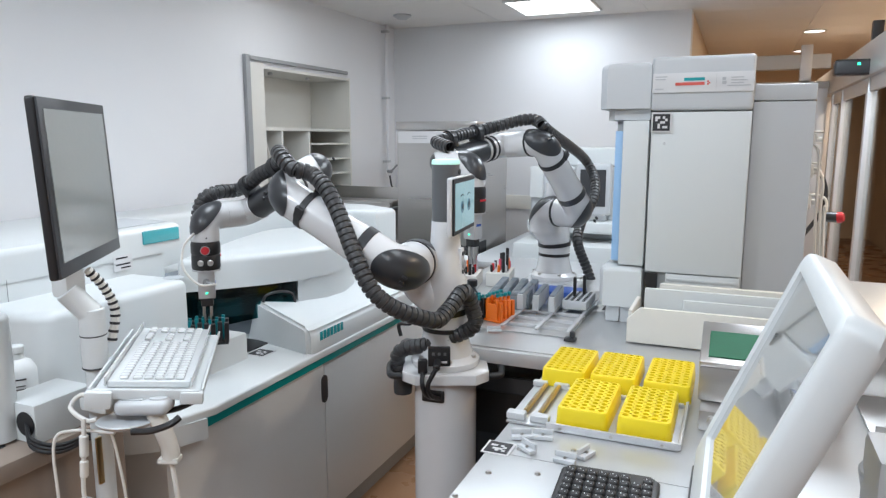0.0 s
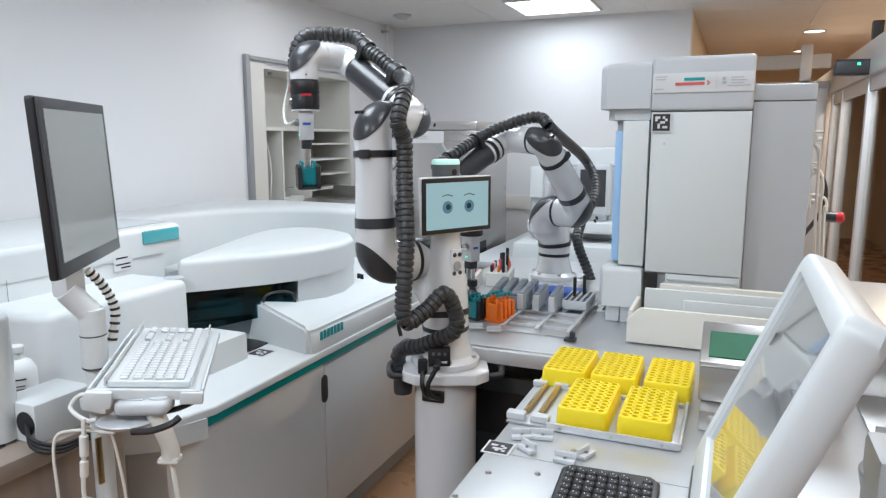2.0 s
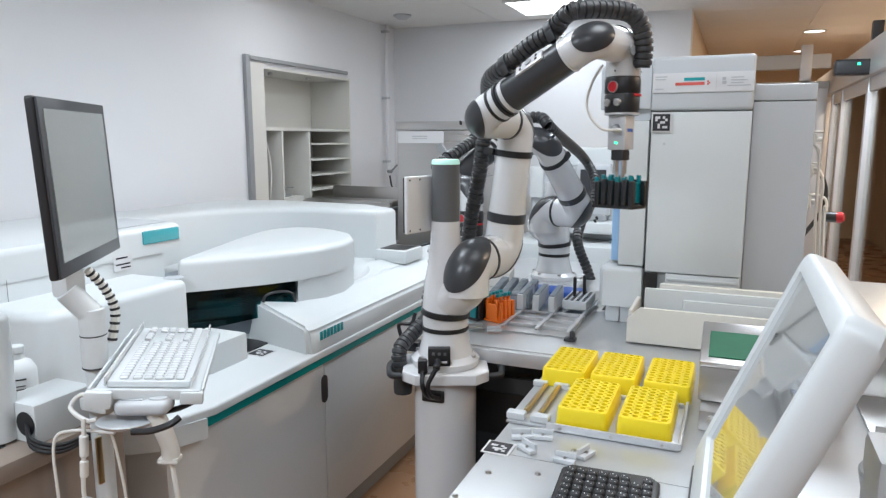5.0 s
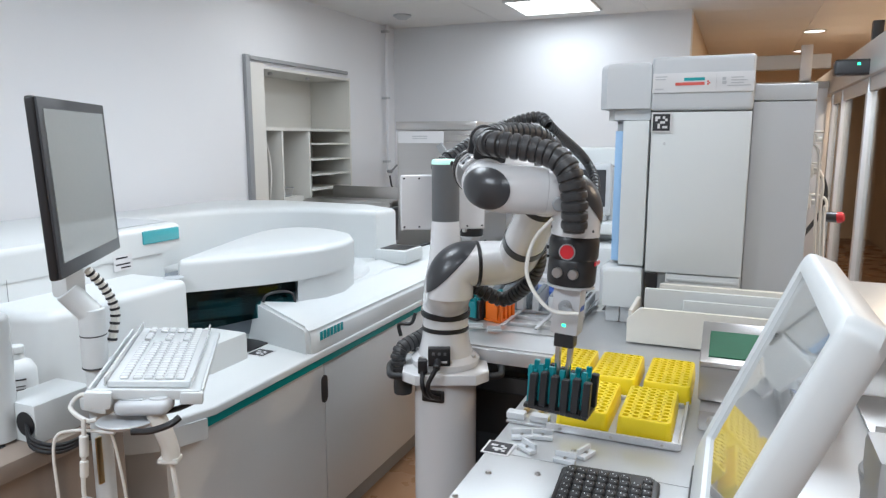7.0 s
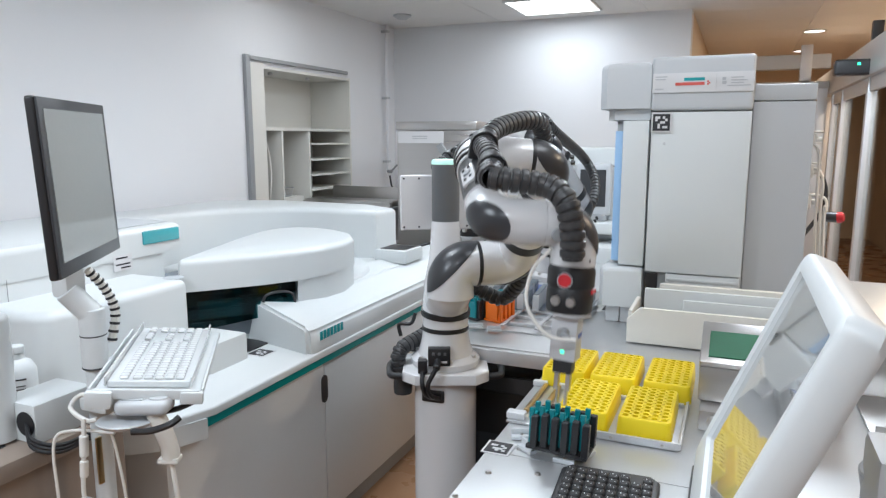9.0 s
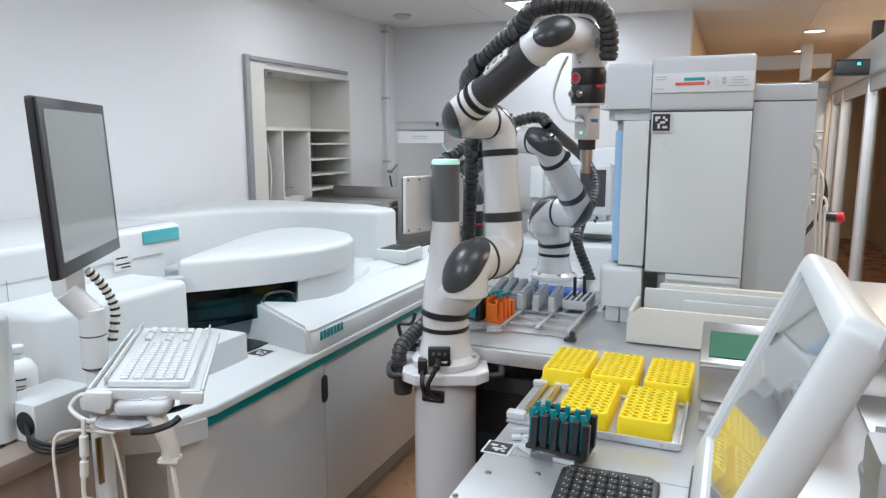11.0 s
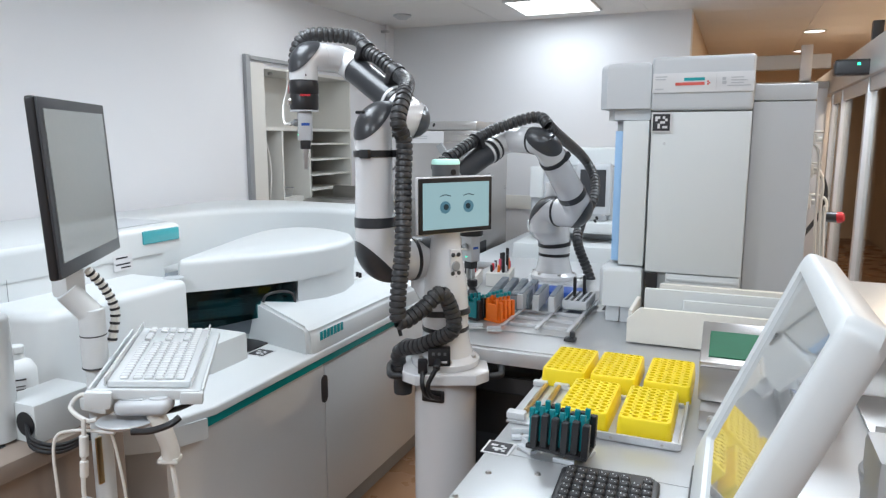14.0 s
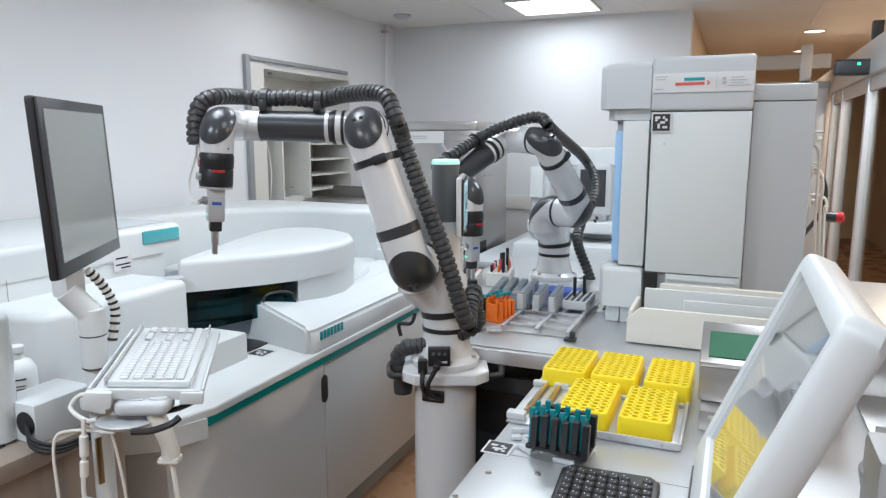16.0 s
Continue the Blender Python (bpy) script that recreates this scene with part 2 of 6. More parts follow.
solo("trim", span(XW, -0.4, YN - 0.022, YN - 0.002, 0.88, 1.0, 0.002), "cream", "pale cable duct along the end wall", "trim", kind="structure")


def build_niche():
    t = thing("wall_shelf", "off-white built-in shelf unit recessed in the wall", "shelf")
    x0, x1 = XW - ND, XW + 0.012
    part("back_panel", span(x0, x0 + 0.012, NY0, NY1, NZ0, NZ1), "offwhite", t)
    part("side_panel", span(x0 + 0.013, x1, NY0 + 0.001, NY0 + 0.02, NZ0, NZ1, 0.002), "offwhite", t)
    part("side_panel", span(x0 + 0.013, x1, NY1 - 0.02, NY1 - 0.001, NZ0, NZ1, 0.002), "offwhite", t)
    part("top_panel", span(x0 + 0.013, x1, NY0 + 0.021, NY1 - 0.021, NZ1 - 0.022, NZ1 - 0.002, 0.002), "offwhite", t)
    part("shelf_board", span(x0 + 0.013, x1, NY0 + 0.021, NY1 - 0.021, 1.555, 1.575, 0.002), "offwhite", t)
    for y in (4.11, 4.45):
        part("divider", span(x0 + 0.013, x1 - 0.004, y, y + 0.018, NZ0 + 0.01, 1.553, 0.002), "offwhite", t)
    for z in (1.45, 1.33, 1.212, 1.10):
        part("small_shelf", span(x0 + 0.013, x1 - 0.01, 4.47, NY1 - 0.022, z, z + 0.014, 0.002), "offwhite", t)
    part("base_panel", span(x0 + 0.013, x1, NY0 + 0.021, NY1 - 0.021, NZ0, NZ0 + 0.009), "offwhite", t)
    part("frame_strip", span(XW + 0.001, XW + 0.03, NY0 - 0.075, NY0 - 0.03, 0.9, NZ1 + 0.055, 0.003), "midgrey", t, "grey frame strip")
    part("frame_strip", span(XW + 0.001, XW + 0.03, NY0 - 0.028, NY1 - 0.06, NZ1 + 0.025, NZ1 + 0.05, 0.003), "midgrey", t, "grey frame strip")
    part("face_frame", span(XW + 0.001, XW + 0.022, NY0 - 0.029, NY0 + 0.12, 0.9, NZ1 + 0.01, 0.003), "offwhite", t)
    for y in (4.15, 4.62):
        part("spotlight", lathe(rod_prof(0.018, 0.02), pose(XW - 0.1, y, NZ1 - 0.044)), "alu", t, "small round metal lamp")
    part("socket", span(x0 + 0.0125, x0 + 0.03, 4.56, 4.63, 1.485, 1.545, 0.004), "midgrey", t, "dark wall socket")
    solo("cable", tube([(XW - 0.05, 3.96, 1.57), (XW - 0.02, 3.99, 1.4), (XW + 0.0, 3.98, 1.2), (XW - 0.03, 3.97, 0.97)], 0.006), "whitetube",
         "white cable hanging down beside the shelf", "cable")
    b = thing("wire_basket", "small grey wire basket on the shelf", "basket", pose(-3.12, 4.24, 1.075))
    part("rim", join(box((0, 0, 0.06), (0.12, 0.2, 0.008), 0.003), box((0, 0, 0.0), (0.09, 0.16, 0.008), 0.003)), "midgrey", b)
    for i in range(9):
        part("wire", rod((-0.058, -0.09 + i * 0.0225, 0.06), (-0.04, -0.075 + i * 0.019, 0.0), 0.003, 6), "alu", b)
        part("wire", rod((0.058, -0.09 + i * 0.0225, 0.06), (0.04, -0.075 + i * 0.019, 0.0), 0.003, 6), "alu", b)
    solo("shelf_box", span(-3.2, -3.03, 4.14, 4.42, 0.962, 1.07, 0.004), "offwhite", "pale cardboard box on the shelf floor", "box")


build_niche()


def build_pipe():
    t = thing("wall_pipe", "thin white riser pipe with brackets and a valve", "pipe")
    part("pipe", rod((-2.95, 5.66, 1.15), (-2.95, 5.66, CEIL), 0.014), "wall", t)
    for z in (2.43, 1.85, 1.28):
        part("bracket", span(-2.998, -2.93, 5.64, 5.68, z, z + 0.02, 0.004), "ltgrey", t)
    part("valve", join(rod((-2.95, 5.66, 1.2), (-2.90, 5.62, 1.2), 0.016), rod((-2.90, 5.62, 1.2), (-2.86, 5.66, 1.26), 0.008)), "midgrey", t, "metal tap")
    solo("cable", tube([(-2.93, 5.65, 1.16), (-2.92, 5.68, 1.05), (-2.86, 5.72, 1.0), (-2.84, 5.74, 1.1), (-2.82, 5.76, 1.12)], 0.008), "black",
         "black cable hanging from the pipe valve", "cable")


build_pipe()

# ceiling fittings
for i, (px, py) in enumerate(PANELS):
    t = thing("ceiling_light", "square lit ceiling panel in a thin frame", "ceiling light", pose(px, py, CEIL), "ceiling panels")
    part("diffuser", span(-0.295, 0.295, -0.295, 0.295, -0.012, -0.004), "lamp", t)
    bm = span(-0.31, 0.31, 0.296, 0.31, -0.016, -0.001)
    for s in (span(-0.31, 0.31, -0.31, -0.296, -0.016, -0.001), span(-0.31, -0.296, -0.295, 0.295, -0.016, -0.001),
              span(0.296, 0.31, -0.295, 0.295, -0.016, -0.001)):
        bm = join(bm, s)
    part("frame", bm, "white", t)
for px, py in DOWN:
    t = thing("downlight", "round recessed ceiling downlight with white rim", "ceiling light", pose(px, py, CEIL), "downlights")
    part("rim", lathe([(0.085, -0.002), (0.088, -0.008), (0.105, -0.008), (0.108, -0.002)]), "white", t)
    part("diffuser", lathe([(0, -0.006), (0.084, -0.006), (0.084, -0.002)]), "lamp", t)
t = thing("smoke_detector", "flat round white smoke detector on the ceiling", "smoke detector", pose(-2.60, 5.27, CEIL))
part("body", lathe([(0, -0.035), (0.04, -0.035), (0.06, -0.02), (0.075, -0.012), (0.075, -0.001), (0, -0.001)]), "ltgrey", t)


# glass partition with sliding door frames
def build_partition():
    t = thing("glass_partition", "grey aluminium and glass sliding partition", "partition")
    part("header", span(XG - 0.05, XG + 0.09, 2.6, 8.2, 1.880, 2.085, 0.006), "alu", t)
    for y in (2.62, 5.03, 6.22, 6.82, 7.44, 8.14):
        part("post", span(XG - 0.03, XG + 0.03, y, y + 0.075, 0.0, 1.878, 0.004), "alu", t)
    for y0, y1 in ((2.70, 5.02), (5.11, 6.21), (6.30, 6.81), (7.52, 8.13)):
        part("rail", span(XG - 0.022, XG + 0.022, y0, y1, 0.0, 0.09, 0.003), "alu", t)
        part("rail", span(XG - 0.022, XG + 0.022, y0, y1, 1.79, 1.877, 0.003), "alu", t)
        hidden_shadow(part("pane", span(XG - 0.004, XG + 0.004, y0, y1, 0.091, 1.789), "clear", t))
    bm = span(-0.38, XG - 0.055, 6.9, 6.98, 2.10, 2.22, 0.004)
    part("transom", bm, "ltgrey", t)
    part("transom", span(-0.38, XG - 0.055, 6.9, 6.98, 1.93, 1.99, 0.004), "ltgrey", t)
    part("post", span(0.46, 0.55, 6.895, 6.985, 1.995, 2.30, 0.004), "alu", t)
    part("post", span(0.61, 0.69, 6.895, 6.985, 0.0, 1.928, 0.004), "alu", t)
    o = thing("door_sensor", "dark grey motion sensor of the sliding door", "sensor", pose(0.629, 4.95, 1.929))
    part("body", box((0, 0, 0), (0.230, 0.11, 0.095), 0.02, 3), "dark", o)
    part("bracket", box((0.125, 0.02, 0.01), (0.05, 0.09, 0.05), 0.008), "alu", o)
    part("lens", box((0.013, -0.057, 0.018), (0.016, 0.006, 0.016), 0.0), "led", o, "glowing green indicator")
    solo("sensor_box", span(0.702, 0.760, 4.93, 4.99, 2.0855, 2.20, 0.005), "black", "small black box on the door header", "box")
    solo("counter", span(1.15, 1.75, 3.2, 7.6, 0.0, 0.92, 0.01), "warmwall", "pale wooden counter behind the glass", "counter")
    for y in (4.2, 5.2, 6.2, 7.0):
        c = thing("tall_cupboard", "beige tall cupboard behind the glass", "cupboard", pose(2.4, y, 0), "cupboards")
        part("body", span(-0.2, 0.2, -0.47, 0.47, 0, 2.05, 0.006), "warmwall", c)
        part("door", span(-0.222, -0.202, -0.465, -0.003, 0.1, 2.03, 0.004), "warmwall", c)
        part("door", span(-0.222, -0.202, 0.003, 0.465, 0.1, 2.03, 0.004), "warmwall", c)
        part("handle", rod((-0.24, -0.03, 1.0), (-0.24, -0.03, 1.15), 0.006), "alu", c)


build_partition()


# ---------------- back of the room ----------------
def build_cooler():
    t = thing("steel_cabinet", "brushed stainless steel laboratory cabinet with lid", "cabinet", pose(-1.88, 4.65, 0))
    part("body", span(-0.29, 0.29, -0.35, 0.33, 0.0, 1.555, 0.006), "steel", t)
    part("lid", span(-0.296, 0.296, -0.356, 0.336, 1.558, 1.615, 0.006), "steel", t)
    part("label", span(-0.28, 0.06, -0.3535, -0.351, 1.47, 1.55), "paper", t, "white paper label")
    part("label_print", join(span(-0.17, -0.06, -0.3555, -0.354, 1.512, 1.52), span(-0.17, -0.06, -0.3555, -0.354, 1.498, 1.504)), "greyink", t)
    part("outlet_hole", span(0.10, 0.25, -0.353, -0.351, 0.62, 0.78, 0.0), "black", t, "black opening")
    part("side_vent", span(0.291, 0.297, -0.28, -0.14, 0.62, 0.80, 0.0), "black", t)
    part("bracket", box((0, 0, 0), (0.045, 0.03, 0.10), 0.003, m=pose(0.06, -0.36, 1.42, 0, -35, 0)), "midgrey", t, "dark steel flap")


build_cooler()


def build_conveyor():
    t = thing("conveyor_trough", "long stainless steel sample transport trough", "conveyor")
    part("front_panel", span(-2.96, -2.23, 4.30, 4.33, 0.72, 1.05, 0.003), "steel", t)
    part("top_rail", span(-2.96, -2.23, 4.33, 4.50, 1.02, 1.06, 0.003), "steel", t)
    part("rear_rail", span(-2.96, -2.23, 4.72, 4.75, 0.72, 1.13, 0.003), "steel", t)
    part("bed", span(-2.96, -2.23, 4.50, 4.72, 0.98, 1.0, 0.002), "midgrey", t)
    part("bolt_plate", span(-2.50, -2.34, 4.285, 4.299, 0.93, 1.03, 0.003), "dark", t, "dark perforated bolt plate")
    for i in range(4):
        for k in range(3):
            part("bolt", rod((-2.48 + i * 0.042, 4.284, 0.95 + k * 0.03), (-2.48 + i * 0.042, 4.28, 0.95 + k * 0.03), 0.007, 8), "alu", t)
    part("leg", span(-2.93, -2.86, 4.34, 4.72, 0, 0.719), "steel", t)
    part("leg", span(-2.33, -2.26, 4.34, 4.72, 0, 0.719), "steel", t)


build_conveyor()


def build_back_instrument():
    t = thing("bench_instrument", "light grey bench analyser with rounded hood", "instrument", pose(-0.95, 4.4, 0))
    part("body", span(-0.29, 0.40, 0.0, 0.6, 0.86, 1.32, 0.025, 3), "ltgrey", t)
    part("top", span(-0.27, 0.38, 0.15, 0.6, 1.321, 1.44, 0.02, 3), "white", t)
    part("front_frame", span(0.02, 0.24, -0.06, 0.0, 1.02, 1.35, 0.02, 3), "ltgrey", t)
    part("screen", span(0.05, 0.21, -0.064, -0.061, 1.08, 1.31), "dark", t, "dark display")
    part("side_plate", span(-0.285, -0.20, -0.03, -0.001, 1.12, 1.32, 0.008), "white", t)
    part("tray", span(-0.26, 0.34, -0.18, -0.001, 0.92, 0.99, 0.012), "white", t)
    part("slot", span(0.0, 0.22, -0.10, -0.02, 0.992, 1.03, 0.004), "midgrey", t)
    b = thing("rear_bench", "pale grey bench cabinet along the end wall", "bench")
    part("worktop", span(-1.55, 0.1, 4.0, 5.6, 0.70, 0.74, 0.006), "ltgrey", b)
    part("body", span(-1.50, 0.08, 4.05, 5.55, 0.0, 0.699), "panelgrey", b)
    part("riser", span(-1.27, -0.55, 4.1, 5.2, 0.741, 0.859, 0.02), "white", b)
    part("cable_tray", span(-1.2, -0.4, 3.7, 4.0, 0.60, 0.66, 0.004), "dark", b)
    s = thing("wall_socket", "double white wall socket in the cable duct", "socket", pose(-1.55, YN - 0.023, 0.955))
    part("plate", box((0, -0.008, 0), (0.17, 0.014, 0.085), 0.006), "white", s)
    for dx in (-0.042, 0.042):
        part("insert", lathe([(0, 0.004), (0.024, 0.004), (0.029, 0.016), (0.031, 0.016), (0.031, 0.0)], frame_to((dx, -0.002, 0), (0, -1, 0))), "ltgrey", s)
    part("plug", lathe(rod_prof(0.024, 0.05, 0.006), frame_to((0.042, -0.016, 0), (0, -1, 0))), "black", s, "black plug")
    solo("power_cable", tube([(-1.508, YN - 0.08, 0.955), (-1.50, YN - 0.09, 0.85), (-1.54, YN - 0.08, 0.6), (-1.56, YN - 0.1, 0.42)], 0.007), "black",
         "black power cable hanging from the socket", "cable")


build_back_instrument()


# ---------------- worktables ----------------
TZ = 0.90


def build_tables():
    t = thing("robot_table", "brushed metal laboratory worktable with open frame", "table")
    part("tabletop", span(-0.419, 0.62, 0.62, 1.855, TZ - 0.012, TZ, 0.002), "deck", t)
    part("tabletop", span(-0.83, 0.62, 1.856, 2.40, TZ - 0.012, TZ, 0.002), "deck", t)
    part("tabletop", span(-1.06, 0.62, 2.4015, 3.35, TZ - 0.012, TZ, 0.002), "deck", t)
    part("edge_profile", span(-0.83, -0.42, 1.835, 1.855, TZ - 0.045, TZ - 0.004, 0.003), "alu", t, "slotted aluminium edge profile")
    part("edge_profile", span(-0.419, -0.39, 0.63, 1.84, TZ - 0.05, TZ - 0.0125, 0.003), "alu", t)
    part("seam", span(-0.417, 0.6, 1.205, 1.2065, TZ, TZ + 0.0006), "midgrey", t)
    for x, y in ((-0.80, 1.9), (-1.03, 3.25), (-0.36, 0.7), (0.5, 0.7), (0.5, 3.25)):
        part("leg", span(x, x + 0.05, y, y + 0.05, 0, TZ - 0.0125, 0.003), "alu", t)
    part("side_panel", span(-0.38, -0.37, 0.8, 1.83, 0.02, TZ - 0.06), "black", t, "black side panel")
    part("back_panel", span(-0.97, -0.45, 2.6, 2.62, 0.05, TZ - 0.06), "black", t)
    for x, y in ((-0.395, 1.36), (-0.385, 1.12), (-0.36, 1.235), (-0.30, 1.15), (-0.26, 1.27), (-0.41, 1.02)):
        part("screw", lathe([(0, 0.004), (0.004, 0.004), (0.006, 0.0), (0, 0)], pose(x, y, TZ), 10), "steel", t)
    c = thing("computer_case", "black desktop computer case below the worktable", "computer", pose(-0.615, 2.2, 0.1))
    part("case", span(-0.13, 0.13, -0.22, 0.25, 0, 0.68, 0.02, 3), "black", c)
    part("front_panel", span(-0.12, 0.12, -0.235, -0.222, 0.01, 0.67, 0.006), "dark", c)
    part("drive_bay", span(-0.10, 0.08, -0.240, -0.236, 0.48, 0.62), "black", c)
    s = thing("step_box", "pale blue-grey low box on the floor", "box", pose(-0.95, 1.78, 0))
    part("body", span(-0.12, 0.05, -0.12, 0.12, 0.0, 0.19, 0.01), "ltgrey", s)


build_tables()


def add_marker(name_label, m, size, pat, cat="marker"):
    t = thing("marker_tag", name_label, cat, m)
    part("card", box((0, 0, 0.0008), (size, size, 0.0016)), "paper", t)
    part("black_square", box((0, 0, 0.0022), (size * 0.84, size * 0.84, 0.001)), "ink", t)
    c = size * 0.12
    for i, j in pat:
        part("white_cell", box(((i - 2) * c, (j - 2) * c, 0.0031), (c, c, 0.0008)), "paper", t)


PAT_A = [(0, 3), (1, 1), (1, 3), (2, 0), (2, 1), (3, 1), (3, 3), (4, 2), (4, 0)]
PAT_B = [(0, 4), (1, 4), (0, 3), (3, 4), (4, 3), (3, 2), (2, 2), (4, 0), (3, 0), (1, 0), (1, 1)]
add_marker("black and white square marker on the worktable", pose(-0.399, 1.222, TZ + 0.0006, 0, 0, 0), 0.056, PAT_A)
add_marker("black and white square marker on the analyser deck", pose(-1.514, 1.911, 0.7525, 0, 0, 0), 0.075, PAT_A)
add_marker("black and white square marker on the cabinet door", pose(-0.226, 2.2965, 1.556, 90, 0, 0), 0.062, PAT_B)


def yellow_rack_mesh():
    L, Wd, Hh = 0.196, 0.103, 0.043
    bm = bm_new()
    nx, ny, r, k = 5, 10, 0.0068, 10
    cx, cy = Wd / (nx + 0.4), L / (ny + 0.4)
    zt = Hh
    # top plate with round holes, cell by cell
    for i in range(nx):
        for j in range(ny):
            x, y = (i - (nx - 1) / 2) * cx, (j - (ny - 1) / 2) * cy
            sq, ci, lo = [], [], []
            for a in range(k):
                th = 2 * math.pi * a / k
                c, s = math.cos(th), math.sin(th)
                f = 1 / max(abs(c), abs(s))
                sq.append(bm.verts.new((x + c * f * cx / 2, y + s * f * cy / 2, zt)))
                ci.append(bm.verts.new((x + c * r, y + s * r, zt)))
                lo.append(bm.verts.new((x + c * r * 0.95, y + s * r * 0.95, zt - 0.02)))
            for a in range(k):
                b = (a + 1) % k
                bm.faces.new((sq[a], sq[b], ci[b], ci[a]))
                bm.faces.new((ci[a], ci[b], lo[b], lo[a]))
            bm.faces.new(lo)
    # corner fill and rounded skirt
    prof = [(0.0, zt), (0.003, zt - 0.001), (0.0045, zt - 0.004), (0.007, 0.004), (0.0065, 0.0)]
    hx, hy = nx * cx / 2, ny * cy / 2
    corner = 0.006
    rings = []
    base = []
    for qx, qy, a0 in ((1, 1, 0), (-1, 1, 90), (-1, -1, 180), (1, -1, 270)):
        for a in (0, 30, 60, 90):
            base.append((qx, qy, radians(a0 + a)))
    for o, z in prof:
        ring = []
        for qx, qy, a in base:
            if o == 0.0:
                ring.append(bm.verts.new((qx * (hx - corner) + corner * math.cos(a), qy * (hy - corner) + corner * math.sin(a), z)))
            else:
                ring.append(bm.verts.new((qx * (hx - corner) + (corner + o) * math.cos(a), qy * (hy - corner) + (corner + o) * math.sin(a), z)))
        rings.append(ring)
    for a, b in zip(rings, rings[1:]):
        for i in range(len(a)):
            j = (i + 1) % len(a)
            bm.faces.new((a[i], b[i], b[j], a[j]))
    bm.faces.new(list(reversed(rings[-1])))
    bmesh.ops.remove_doubles(bm, verts=bm.verts, dist=0.0016)
    return bm


def build_yellow_racks():
    first = None
    for x, y in ((-0.265, 1.460), (-0.139, 1.460), (-0.358, 1.690), (-0.240, 1.690), (-0.116, 1.690)):
        m = pose(x, y, TZ + 0.0055)
        if first is None:
            first = thing("tube_rack", "bright yellow plastic tube rack with round holes", "tube rack", m, "yellow racks")
            part("rack_body", yellow_rack_mesh(), "yellow", first)
        else:
            copy_thing(first, m)
    t = thing("rack_tray", "metal locating tray with rails for tube racks", "tray")
    part("plate", span(-0.425, -0.072, 1.35, 1.80, TZ + 0.001, TZ + 0.005, 0.001), "deck", t)
    part("front_lip", span(-0.335, -0.068, 1.343, 1.3495, TZ + 0.001, TZ + 0.017, 0.002), "alu", t)
    part("side_lip", span(-0.0715, -0.065, 1.35, 1.8, TZ + 0.001, TZ + 0.014, 0.002), "alu", t)
    part("middle_rail", span(-0.34, -0.075, 1.566, 1.578, TZ + 0.0052, TZ + 0.014, 0.002), "alu", t)
    for x in (-0.395, -0.362):
        part("rail_bar", rod((x, 1.40, TZ + 0.012), (x, 1.575, TZ + 0.012), 0.006, 10), "brass", t, "brass guide bar")
    for x in (-0.428, -0.375):
        part("stop_block", span(x, x + 0.04, 1.36, 1.385, TZ + 0.0052, TZ + 0.02, 0.003), "rackwhite", t, "white stop block")
        part("stop_block", span(x, x + 0.035, 1.575, 1.592, TZ + 0.0052, TZ + 0.018, 0.003), "rackwhite", t)
    for x, y in ((-0.305, 1.3425), (-0.2, 1.3425), (-0.1, 1.3425)):
        part("screw", rod((x, y, TZ + 0.009), (x, y - 0.002, TZ + 0.009), 0.004, 8), "steel", t)
    for x, y, r in ((-0.37, 1.285, 25), (-0.345, 1.235, -35), (-0.265, 1.215, -5), (-0.232, 1.255, 70), (-0.33, 1.30, 10)):
        c = thing("guide_clip", "small clear plastic locating clip screwed down", "clip", pose(x, y, TZ + 0.0005, 0, 0, r), "locating clips")
        part("foot", box((0, 0, 0.004), (0.042, 0.018, 0.008), 0.002), "rackwhite", c)
        part("lip", box((0, 0.006, 0.013), (0.042, 0.006, 0.012), 0.002), "rackwhite", c)
        part("screw", lathe([(0, 0.011), (0.003, 0.011), (0.004, 0.008), (0, 0.008)], None, 8), "steel", c)


build_yellow_racks()


def insert_mesh(h=0.075, w=0.016, d=0.03):
    bm = box((0, 0, h / 2), (w, d, h), 0.002, 1)
    return bm


def sample_rack(name, label, m, n, body, insert, group=""):
    """A block of upright rack inserts side by side, with tubes standing out on top."""
    t = thing(name, label, "tube rack", m, group)
    pitch = 0.0198
    wd = pitch * n
    part("base", box((0, 0, 0.004), (wd, 0.066, 0.008), 0.002), body, t)
    bar = mesh_of("upright", box((0, 0, 0.038), (0.0135, 0.014, 0.064), 0.0015, 1), body)
    ins = mesh_of("insert", join(box((0, 0, 0.034), (0.006, 0.046, 0.052), 0.001, 1), box((0, -0.018, 0.067), (0.010, 0.008, 0.022), 0.001, 1),
                                 box((0, 0.018, 0.067), (0.010, 0.008, 0.022), 0.001, 1)), insert)
    for i in range(n):
        x = (i - (n - 1) / 2) * pitch
        for y in (-0.027, 0.027):
            o = new("upright", bar)
            o.parent, o.location = t, (x + 0.005, y, 0.003 * ((i * 2) % 3) - 0.003)
        o = new("insert", ins)
        o.parent, o.location = t, (x - 0.005, 0, 0.002 * ((i * 3) % 4))
    return t


